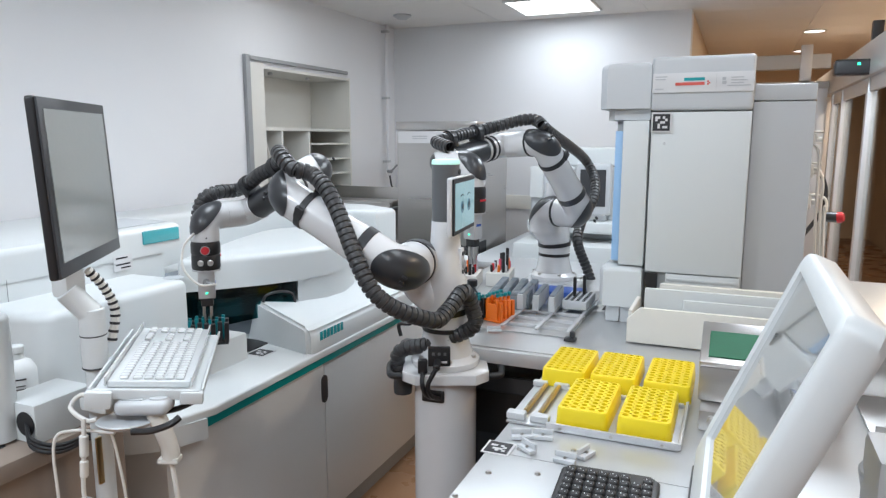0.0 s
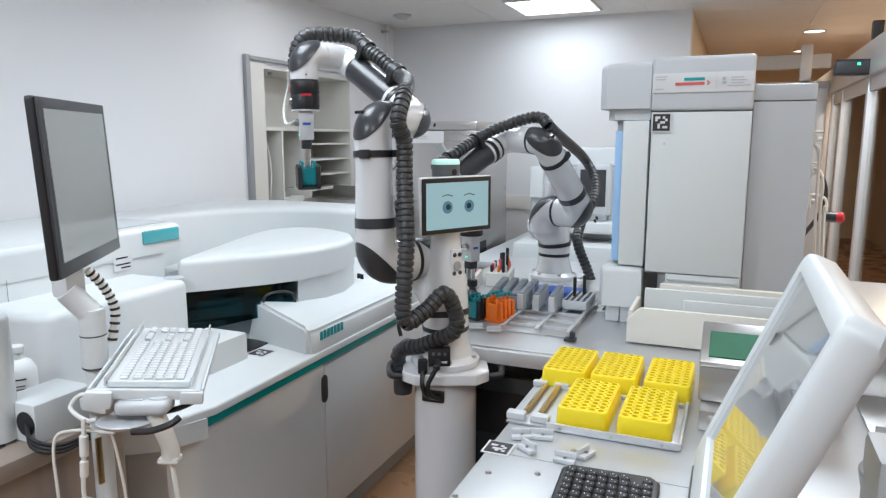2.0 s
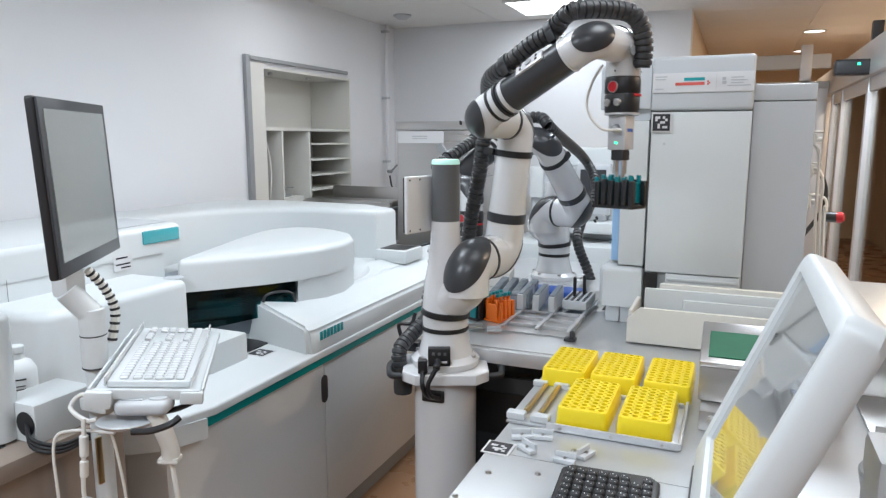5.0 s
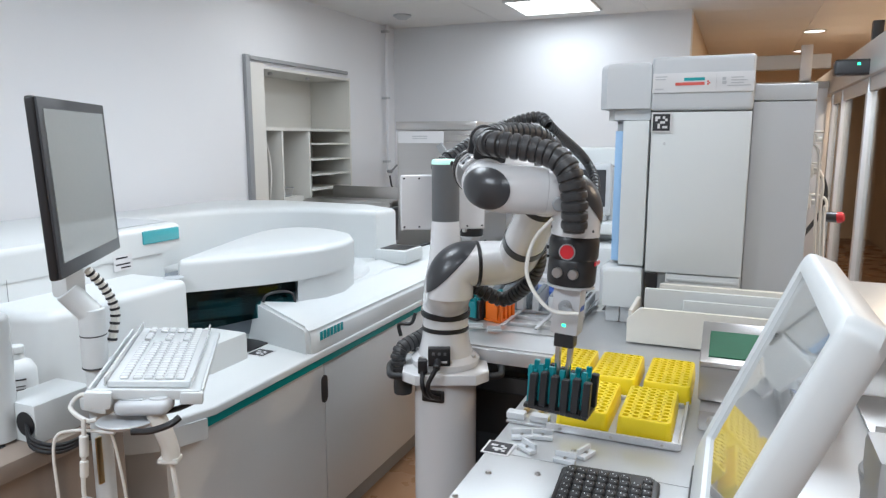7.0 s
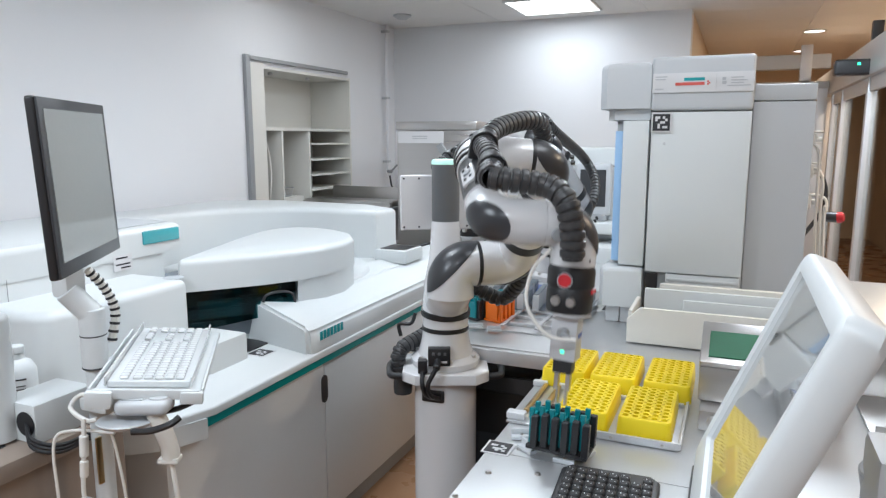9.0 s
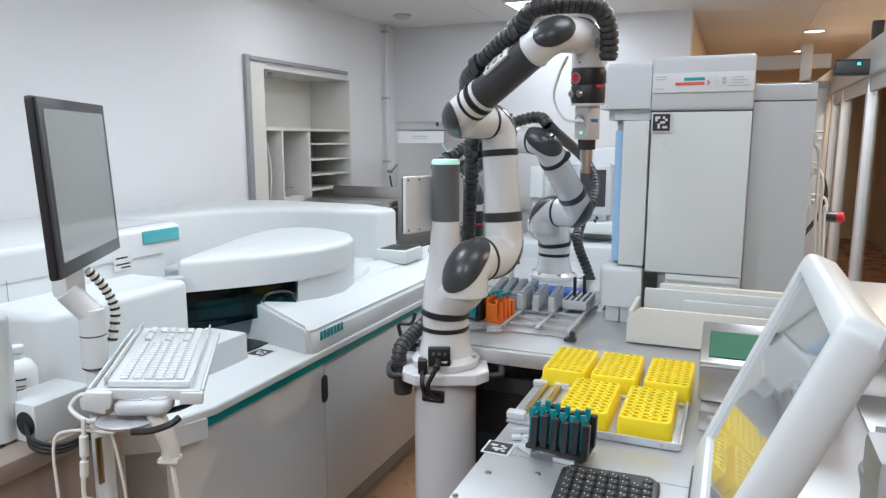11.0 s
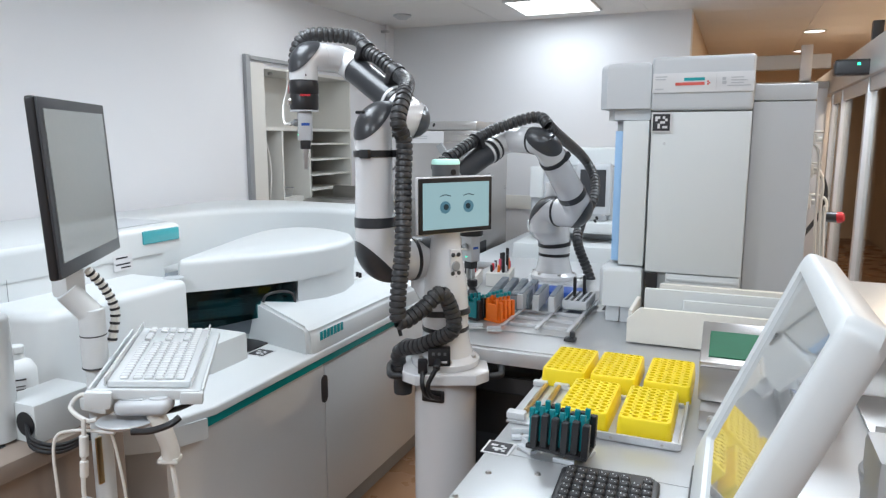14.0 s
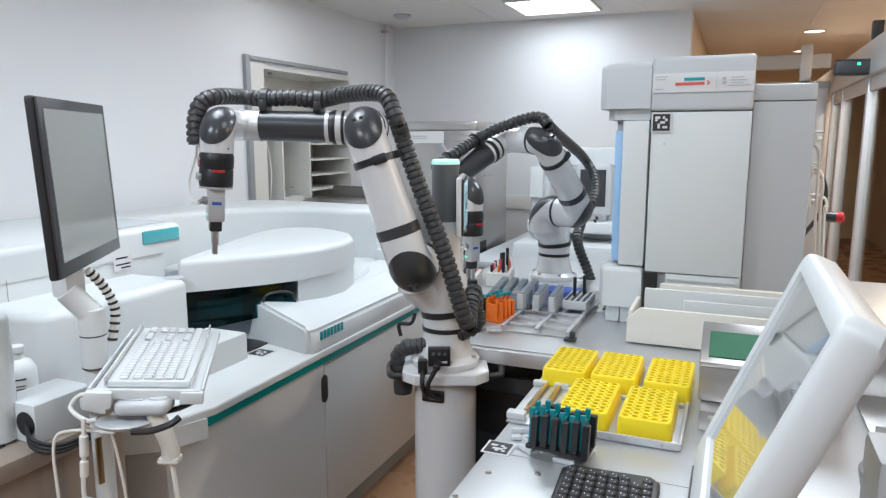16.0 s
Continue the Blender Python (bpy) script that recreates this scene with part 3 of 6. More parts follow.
def build_rack_area():
    # racks that stand on the rear part of the worktable
    r = sample_rack("sample_rack", "black sample rack with teal inserts on the table", pose(-0.775, 2.13, TZ + 0.006, 0, 0, 68), 4, "black", "tealplastic", "sample racks")
    r = sample_rack("sample_rack", "orange sample rack with teal tube tops", pose(-0.70, 2.13, TZ + 0.006, 0, 0, 68), 4, "orange", "orange", "sample racks")
    caps = mesh_of("tube_cap", lathe(rod_prof(0.007, 0.012), pose(0, 0, 0.078), 10), "tealplastic")
    for i in range(4):
        for y in (-0.018, 0.018):
            c = new("tube_cap", caps)
            c.parent, c.location = r, ((i - 1.5) * 0.0198, y, 0.006)
    tr = thing("deck_tray", "metal deck tray with cross bars for racks", "tray")
    part("plate", span(-0.82, -0.44, 2.02, 2.70, TZ + 0.001, TZ + 0.005, 0.001), "deck", tr)
    for y in (2.08, 2.17, 2.26):
        part("cross_bar", span(-0.66, -0.44, y, y + 0.012, TZ + 0.0052, TZ + 0.016, 0.002), "alu", tr)
    for x in (-0.66, -0.55, -0.45):
        part("long_bar", span(x, x + 0.012, 2.02, 2.5, TZ + 0.0165, TZ + 0.022, 0.002), "alu", tr)
    for x, y in ((-0.79, 2.0), (-0.735, 2.0), (-0.67, 1.99), (-0.82, 2.03)):
        c = thing("guide_clip", "small white locating clip on the deck", "clip", pose(x, y, TZ + 0.0055, 0, 0, 20), "locating clips")
        part("foot", box((0, 0, 0.004), (0.045, 0.016, 0.008), 0.002), "rackwhite", c)
        part("lip", box((0, 0.005, 0.012), (0.045, 0.005, 0.010), 0.002), "rackwhite", c)
    # grey carrier racks in a row
    for i in range(4):
        c = thing("carrier_rack", "dark grey toothed sample carrier rack", "tube rack", pose(-0.795 + i * 0.04, 2.42, TZ + 0.0055, 0, 0, 8), "carrier racks")
        part("body", box((0, 0, 0.024), (0.026, 0.28, 0.048), 0.003), "rackgrey", c)
        tooth = mesh_of("tooth", box((0, 0, 0.053), (0.026, 0.012, 0.012), 0.001, 1), "rackgrey")
        for k in range(12):
            o = new("tooth", tooth)
            o.parent, o.location = c, (0, -0.131 + k * 0.0237, 0)
    solo("blue_carrier", span(-0.735, -0.50, 2.49, 2.60, TZ + 0.0055, TZ + 0.035, 0.004), "blue", "blue plastic reagent carrier block", "carrier")
    for i in range(3):
        c = thing("reagent_pack", "pale grey flat reagent pack", "reagent pack", pose(-0.665 + i * 0.055, 2.33, TZ + 0.0225, 0, 0, 4), "reagent packs")
        part("body", box((0, 0, 0.026), (0.022, 0.20, 0.052), 0.003), "rackwhite", c)
        part("lid", box((0, 0.0, 0.0545), (0.018, 0.18, 0.004), 0.001), "rackgrey", c)
    hb = thing("tip_block", "pale block with black round holes and two pins", "tube block", pose(-0.485, 2.38, TZ + 0.0225))
    part("body", box((0, 0, 0.015), (0.085, 0.17, 0.03), 0.004), "rackwhite", hb)
    hole = mesh_of("hole", lathe([(0, 0.0315), (0.0065, 0.0315), (0.0065, 0.03), (0, 0.03)], None, 10), "ink")
    for i in range(4):
        for k in range(8):
            o = new("hole", hole)
            o.parent, o.location = hb, ((i - 1.5) * 0.02, (k - 3.5) * 0.020, 0)
    for x, y in ((-0.012, -0.02), (0.012, 0.03)):
        part("pin", lathe(rod_prof(0.006, 0.07), pose(x, y, 0.0317), 10), "black", hb, "black pin")
    # small tube stations behind
    for x, y, n in ((-1.0, 2.62, 3), (-0.89, 2.72, 4)):
        st = thing("tube_station", "metal tube station with coloured tubes", "tube rack", pose(x, y, TZ + 0.0055 if x > -0.8 else TZ + 0.0005, 0, 0, 10), "tube stations")
        part("block", box((0, 0, 0.028), (0.10, 0.16, 0.056), 0.004), "cream", st)
        cols = ["black", "red", "rackwhite", "black", "orange", "pink"]
        k = 0
        for i in range(3):
            for j in range(n):
                part("tube", lathe(rod_prof(0.006, 0.03 + 0.02 * ((i * j) % 3), 0.002), pose((i - 1) * 0.03, (j - (n - 1) / 2) * 0.036, 0.0562), 10),
                     cols[k % 6], st)
                k += 1
        for yy in (-0.06, 0.06):
            part("pin", lathe(rod_prof(0.007, 0.085), pose(0.02, yy, 0.0562), 10), "black", st, "black pin")
    for i in range(3):
        v = thing("sample_vial", "small clear vial with a pink cap", "vial", pose(-1.02, 2.45 + i * 0.03, TZ + 0.0005), "vials")
        part("vial", lathe(rod_prof(0.011, 0.06), None, 12), "rackwhite", v)
        part("cap", lathe(rod_prof(0.012, 0.03), pose(0, 0, 0.061), 12), "pink", v, "pink cap")
    v = thing("dispenser_bottle", "small dark bottle with black pump cap", "bottle", pose(-0.83, 2.22, TZ + 0.0055))
    part("bottle", lathe([(0, 0), (0.022, 0), (0.024, 0.004), (0.024, 0.06), (0.012, 0.075), (0.012, 0.085), (0, 0.085)]), "dark", v)
    part("cap", lathe(rod_prof(0.018, 0.025), pose(0, 0, 0.0855)), "black", v)
    e = thing("edge_bracket", "dark steel bracket in the deck cut-out", "bracket", pose(-0.43, 2.0, TZ + 0.001))
    part("plate", box((0, 0, 0.005), (0.035, 0.03, 0.010), 0.003), "dark", e)
    part("peg", lathe(rod_prof(0.008, 0.02), pose(0.006, 0, 0.0105)), "dark", e)
    solo("deck_slot", span(-0.41, -0.33, 2.42, 2.60, TZ + 0.0005, TZ + 0.002), "black", "black cable opening in the table top", "opening")


build_rack_area()


# ---------------- tall white instrument on the table ----------------
def build_tall_instrument():
    t = thing("storage_instrument", "tall white and grey automated storage instrument with doors", "instrument")
    y = 2.30
    part("head", span(-0.262, 0.037, y, 3.1, 1.592, 1.757, 0.012, 3), "ltgrey", t)
    part("head_nose", prism([(-0.262, y + 0.003), (-0.40, y + 0.003), (-0.425, y + 0.04), (-0.425, 3.0), (-0.262, 3.0)], 1.60, 1.745, 0.02), "ltgrey", t)
    part("nose_underside", prism([(-0.262, y + 0.02), (-0.375, y + 0.02), (-0.40, y + 0.06), (-0.40, 2.9), (-0.262, 2.9)], 1.565, 1.5995), "ltgrey", t)
    part("door", span(-0.256, 0.034, y, y + 0.03, 1.075, 1.588, 0.004), "white", t, "large white door")
    part("vent_door", span(-0.19, 0.03, y + 0.002, y + 0.03, 0.985, 1.072, 0.004), "white", t)
    for i in range(5):
        part("louvre", span(-0.185, 0.02, y - 0.003, y + 0.0015, 0.995 + i * 0.014, 1.003 + i * 0.014, 0.001), "white", t)
    part("side_door", span(-0.345, -0.263, y + 0.004, y + 0.04, 1.09, 1.563, 0.006), "white", t)
    part("core", span(-0.26, 0.036, y + 0.031, 3.05, TZ + 0.001, 1.59), "white", t)
    part("blue_strip", span(-0.372, -0.346, y + 0.03, y + 0.06, 1.10, 1.53, 0.003), "ltblue", t, "pale blue panel")
    part("left_core", span(-0.371, -0.262, y + 0.061, 3.0, 1.09, 1.563), "ltgrey", t)
    part("lower_housing", prism([(-0.262, y - 0.03), (-0.385, y - 0.03), (-0.40, y), (-0.40, 2.9), (-0.262, 2.9)], 0.90 + 0.055, 1.085, 0.015), "white", t)
    part("lower_slot", span(-0.255, -0.215, y - 0.005, y + 0.0, 0.95, 1.072), "black", t, "black cable slot")
    part("foot", span(-0.375, -0.33, y - 0.02, y + 0.2, TZ + 0.0005, 0.9545, 0.004), "ltgrey", t)
    part("foot", span(-0.328, -0.27, y - 0.02, y + 0.2, TZ + 0.0005, 0.9545, 0.004), "ltgrey", t)
    part("side_cabinet", span(0.0375, 0.213, y + 0.10, 3.1, TZ + 0.001, 1.62, 0.006), "ltgrey", t)
    part("side_cabinet_top", span(0.0375, 0.213, y + 0.098, 3.1, 1.622, 1.672, 0.006), "ltgrey", t)
    part("logo_panel", span(-0.258, 0.034, y - 0.004, y - 0.0005, 1.647, 1.706, 0.001), "paper", t, "white sign panel with coloured bars")
    bars = [("tealink", -0.165, -0.105, 1.682, 1.691), ("redink", -0.19, -0.105, 1.668, 1.677), ("redink", -0.098, -0.093, 1.676, 1.681),
            ("redink", -0.094, -0.089, 1.672, 1.677), ("redink", -0.098, -0.093, 1.668, 1.673), ("greyink", -0.25, -0.215, 1.694, 1.697), ("greyink", -0.25, -0.22, 1.686, 1.689),
            ("greyink", -0.25, -0.225, 1.657, 1.66), ("greyink", -0.055, -0.045, 1.681, 1.69), ("greyink", -0.055, -0.043, 1.669, 1.679),
            ("greyink", -0.03, 0.005, 1.687, 1.69), ("greyink", -0.03, 0.015, 1.679, 1.682), ("greyink", -0.03, 0.005, 1.671, 1.674),
            ("greyink", -0.04, 0.025, 1.663, 1.666), ("greyink", -0.072, -0.0712, 1.655, 1.70)]
    for ink, x0, x1, z0, z1 in bars:
        part("sign_bar", span(x0, x1, y - 0.0054, y - 0.0042, z0, z1), ink, t)
    part("door_knob", rod((-0.215, y, 1.49), (-0.215, y - 0.003, 1.49), 0.004, 10), "alu", t)
    # front tray
    tr = thing("loading_tray", "cream plastic loading tray with raised rim", "tray")
    y0 = 2.045
    part("front_wall", prism([(-0.272, 0.905), (0.20, 0.905), (0.20, 1.012), (-0.235, 1.012), (-0.272, 0.975)], -y0 - 0.012, -y0, 0.002,
                             m=pose(0, 0, 0, 90, 0, 0)), "cream", tr)
    part("side_wall", span(-0.271, -0.258, y0 + 0.0125, 2.255, 0.905, 1.0, 0.004), "cream", tr)
    part("step_wall", span(-0.235, 0.20, y0 + 0.09, y0 + 0.105, 0.95, 1.055, 0.008), "white", tr)
    part("step_wall", span(-0.12, 0.20, y0 + 0.05, y0 + 0.062, 0.95, 1.035, 0.006), "white", tr)
    part("floor_plate", span(-0.257, 0.20, y0 + 0.0125, 2.255, 0.905, 0.93), "cream", tr)
    part("back_rail", span(-0.20, 0.20, y0 + 0.19, y0 + 0.215, 0.931, 1.05, 0.004), "cream", tr)
    part("plinth", span(-0.262, 0.19, y0 + 0.02, 2.25, TZ + 0.0005, 0.9045, 0.002), "ltgrey", tr)


build_tall_instrument()


def build_steel_boxes():
    t = thing("waste_bin", "brushed steel box with a green lined opening", "bin")
    part("body", span(-0.046, 0.24, 1.53, 1.70, TZ + 0.045, 1.02, 0.003), "steel", t)
    m = pose(0.088, 1.60, 1.048, 25, 0, 0)
    part("collar", box((0, 0, 0), (0.27, 0.14, 0.03), 0.004, m=m), "steel", t)
    part("lining", box((0, -0.01, 0.0165), (0.235, 0.085, 0.003), 0.0, m=m), "green", t, "green ribbed lining")
    part("foot", span(-0.04, 0.02, 1.47, 1.60, TZ + 0.0005, TZ + 0.044, 0.003), "steel", t)
    part("knob", rod((-0.012, 1.468, 0.925), (-0.012, 1.455, 0.925), 0.012), "steel", t)
    b = thing("steel_rack", "low stainless steel rack holder with shelf", "holder", pose(0.39, 1.72, TZ))
    part("back_plate", span(-0.10, 0.2, 0.1, 0.106, 0.002, 0.13, 0.001), "steel", b)
    part("floor_plate", span(-0.10, 0.2, -0.18, 0.099, 0.002, 0.006, 0.001), "steel", b)
    part("front_lip", span(-0.10, 0.2, -0.186, -0.181, 0.002, 0.04, 0.001), "steel", b)
    part("slot", span(-0.03, 0.06, -0.10, -0.085, 0.0062, 0.009), "black", b)


build_steel_boxes()
# ---------------- large analyser ----------------
AX = -1.33


def arc(cx, cy, r, a0, a1, n):
    return [(cx + r * math.cos(radians(a0 + (a1 - a0) * i / n)), cy + r * math.sin(radians(a0 + (a1 - a0) * i / n))) for i in range(n + 1)]


def build_analyser():
    t = thing("analyser", "large white laboratory analyser with teal stripe and grey lower panels", "analyser")
    # lower cabinet panels with door gaps
    part("plinth", span(-2.8, AX - 0.05, 1.30, 3.5, 0.0, 0.09), "midgrey", t)
    part("lower_panel", prism([(AX - 0.02, 1.42), (AX - 0.02, 2.056), (-2.8, 2.056), (-2.8, 1.30), (AX - 0.16, 1.30), (AX - 0.06, 1.33)], 0.09, 0.695), "panelgrey", t, "grey hinged panel")
    part("lower_panel", span(-2.8, AX - 0.02, 2.064, 3.55, 0.09, 0.695, 0.004), "panelgrey", t, "grey hinged panel")
    part("side_panel", span(-2.8, AX - 0.18, 1.282, 1.298, 0.05, 0.69, 0.003), "panelgrey", t)
    part("handle_recess", prism([(x, z) for x, z in arc(2.058, 0.625, 0.020, 0, 180, 8)] + [(x, z) for x, z in arc(2.058, 0.560, 0.020, 180, 360, 8)],
                                0, 0.004, m=Matrix(((0, 0, 1, AX - 0.0215), (1, 0, 0, 0), (0, 1, 0, 0), (0, 0, 0, 1)))), "dark", t, "dark oval grip")
    part("stripe", prism([(AX - 0.006, 1.432), (AX - 0.006, 3.6), (-2.8, 3.6), (-2.8, 1.432)], 0.697, 0.7262), "teal", t, "teal accent stripe")
    # deck, left part low, right part raised
    deck = [(AX + 0.004, 1.46), (AX + 0.004, 3.6), (-2.85, 3.6), (-2.85, 1.21), (AX - 0.30, 1.21), (AX - 0.16, 1.23), (AX - 0.045, 1.32)]
    part("deck", prism(deck, 0.727, 0.752, 0.008), "white", t)
    part("front_apron", prism([(AX + 0.001, 1.43), (AX - 0.31, 1.43), (AX - 0.31, 1.212), (AX - 0.16, 1.232), (AX - 0.045, 1.322)], 0.668, 0.7265), "white", t)
    # raised front cover, sloping up to the back
    cov = bm_new()
    sec = [(AX - 0.002, 0.7355), (AX - 0.002, 0.828), (AX - 0.024, 0.848), (AX - 0.31, 0.905), (AX - 0.36, 0.7355)]
    rows = []
    for y, dx in ((1.955, 0.0), (1.985, 0.012), (3.2, 0.012), (3.58, 0.012)):
        rows.append([cov.verts.new((x + (dx if i in (0, 1) else 0) - 0.012 * (i in (0, 1)), y + (0.09 if i > 2 and y < 2 else 0), z)) for i, (x, z) in enumerate(sec)])
    for a, b in zip(rows, rows[1:]):
        for i in range(5):
            cov.faces.new((a[i], a[(i + 1) % 5], b[(i + 1) % 5], b[i]))
    cov.faces.new(rows[0])
    cov.faces.new(list(reversed(rows[-1])))
    bmesh.ops.recalc_face_normals(cov, faces=cov.faces)
    bmesh.ops.bevel(cov, geom=[e for e in cov.edges if e.calc_face_angle(0) > 0.4], offset=0.012, segments=3, affect="EDGES", clamp_overlap=True)
    part("front_cover", cov, "white", t)
    # print on the cover face as plain bars
    for i in range(7):
        part("logo_bar", span(AX - 0.0015, AX + 0.0006, 2.012 + i * 0.0232, 2.012 + i * 0.0232 + 0.016, 0.792, 0.823), "tealink", t)
    # carousel tower and its round lid
    part("tower", prism([p for p in arc(-2.02, 2.60, 0.50, -22, 200, 40)], 0.7355, 0.90, 0.02), "white", t)
    lid = [(-1.80, 1.835), (-1.775, 1.818), (-1.70, 1.905), (-1.60, 2.03), (-1.52, 2.155), (-1.478, 2.30), (-1.47, 2.42), (-1.50, 2.55), (-1.58, 2.66), (-1.70, 2.735),
           (-1.83, 2.77), (-1.93, 2.75), (-1.995, 2.66), (-2.0, 2.55), (-1.965, 2.38), (-1.905, 2.18), (-1.85, 2.0)]
    part("round_lid", prism(lid, 0.967, 1.085, 0.034, 5), "white", t, "large drop-shaped white lid")
    part("lid_base", prism([(-1.528, 2.166), (-1.484, 2.30), (-1.476, 2.42), (-1.505, 2.55), (-1.58, 2.65), (-1.70, 2.725), (-1.85, 2.76), (-1.95, 2.74), (-1.95, 2.385), (-1.60, 2.385)], 0.7358, 0.9665), "white", t)
    # recess with smoked window in front of the carousel
    part("recess_floor", span(-1.76, -1.56, 1.875, 2.027, 0.7525, 0.757, 0.001), "black", t)
    part("recess_shelf", span(-1.695, -1.52, 1.66, 1.85, 0.7357, 0.846, 0.012), "white", t)
    part("recess_back", prism([(-1.86, 1.86), (-1.60, 2.26), (-1.75, 2.40), (-2.1, 2.3), (-2.1, 1.86)], 0.742, 0.966), "rackgrey", t)
    win = bm_new()
    pts = [(-1.788, 1.848, 0.969), (-1.534, 2.157, 0.969), (-1.524, 2.150, 0.855), (-1.772, 1.838, 0.815)]
    fr = [win.verts.new(p) for p in pts]
    bk = [win.verts.new((p[0] - 0.008, p[1], p[2])) for p in pts]
    win.faces.new(fr)
    win.faces.new(list(reversed(bk)))
    for i in range(4):
        win.faces.new((fr[i], fr[(i + 1) % 4], bk[(i + 1) % 4], bk[i]))
    hidden_shadow(part("smoked_window", win, "smoke", t, "smoked teal window"))
    part("window_box", box((0, 0, 0), (0.16, 0.02, 0.07), 0.01, m=pose(-1.74, 1.97, 0.88, 0, 0, 50)), "rackwhite", t)
    for k in range(3):
        part("probe", rod((-1.655 + k * 0.03, 2.09 + k * 0.04, 0.742), (-1.655 + k * 0.03, 2.09 + k * 0.04, 0.90), 0.012), "dark", t)
    part("probe_arm", tube([(-1.60, 2.05, 0.83), (-1.60, 2.06, 0.92), (-1.54, 2.14, 0.92), (-1.53, 2.15, 0.83)], 0.005), "dark", t)
    part("probe_block", box((0, 0, 0), (0.07, 0.04, 0.07), 0.014, 3, m=pose(-1.52, 2.08, 0.80, 0, 0, 50)), "white", t)
    # front left block
    part("front_block", prism([(-1.70, 1.26), (-1.70, 1.78), (-2.3, 1.78), (-2.3, 1.24), (-1.76, 1.22)], 0.7355, 1.035, 0.03, 4, only_top=False), "white", t)
    part("block_notch", lathe([(0, 1.036), (0.035, 1.036), (0.035, 1.0362), (0, 1.0365)], pose(-1.75, 1.76, 0), 20), "ltgrey", t)
    # tall rear hood that sweeps round the lid
    hood = [(-1.93, 1.13), (-1.935, 1.905), (-2.2, 1.965), (-2.38, 2.08)] + arc(-2.02, 2.56, 0.545, 205, 75, 12) + [(-1.70, 3.12), (-1.68, 3.30), (-1.9, 3.42), (-2.5, 3.46), (-2.9, 3.3), (-2.9, 1.10)]
    part("rear_hood", prism(hood, 0.7356, 1.135, 0.03, 4), "white", t, "curved white rear hood")
    part("hood_block", prism([(-1.9285, 1.16), (-1.9285, 1.99), (-2.2, 2.06), (-2.6, 2.06), (-2.6, 1.16)], 1.09, 1.192, 0.024, 4), "white", t)
    part("hood_window", span(-1.950, -1.922, 1.806, 1.978, 1.130, 1.178, 0.006), "hatch", t, "teal acrylic hatch")
    part("hood_hatch", span(-2.2, -1.98, 1.66, 1.98, 1.1925, 1.196, 0.002), "ltgrey", t, "grey top hatch")
    part("label", span(-1.929, -1.9275, 1.675, 1.755, 1.055, 1.11), "paper", t, "small white label")
    part("label_print", join(span(-1.9275, -1.9268, 1.685, 1.735, 1.097, 1.102), span(-1.9275, -1.9268, 1.685, 1.745, 1.075, 1.08), span(-1.9275, -1.9268, 1.705, 1.745, 1.063, 1.068)), "ink", t)
    part("cover_joint", span(AX - 0.36, AX - 0.03, 2.95, 2.9515, 0.845, 0.8452), "midgrey", t)
    part("hood_seam", span(-1.9288, -1.9272, 1.30, 1.3015, 0.76, 1.10), "midgrey", t)
    part("cover_screw", rod((AX - 0.15, 2.20, 0.860), (AX - 0.15, 2.20, 0.8655), 0.006, 12), "midgrey", t)
    part("rear_tray", span(-1.66, -1.48, 3.02, 3.22, 0.886, 0.95, 0.01), "white", t)
    part("tray_hole", span(-1.64, -1.50, 3.05, 3.19, 0.9505, 0.953), "black", t)
    part("rear_step", prism([(-1.50, 2.25), (-1.50, 3.3), (-2.4, 3.3), (-2.4, 2.25)], 0.7357, 0.885, 0.02), "white", t)
    solo("cable", tube([(-1.55, 3.3, 0.93), (-1.45, 3.42, 0.95), (-1.35, 3.5, 0.90), (-1.3, 3.52, 0.80)], 0.007), "black", "black cable behind the analyser", "cable")


build_analyser()


# ---------------- operator station on its arm ----------------


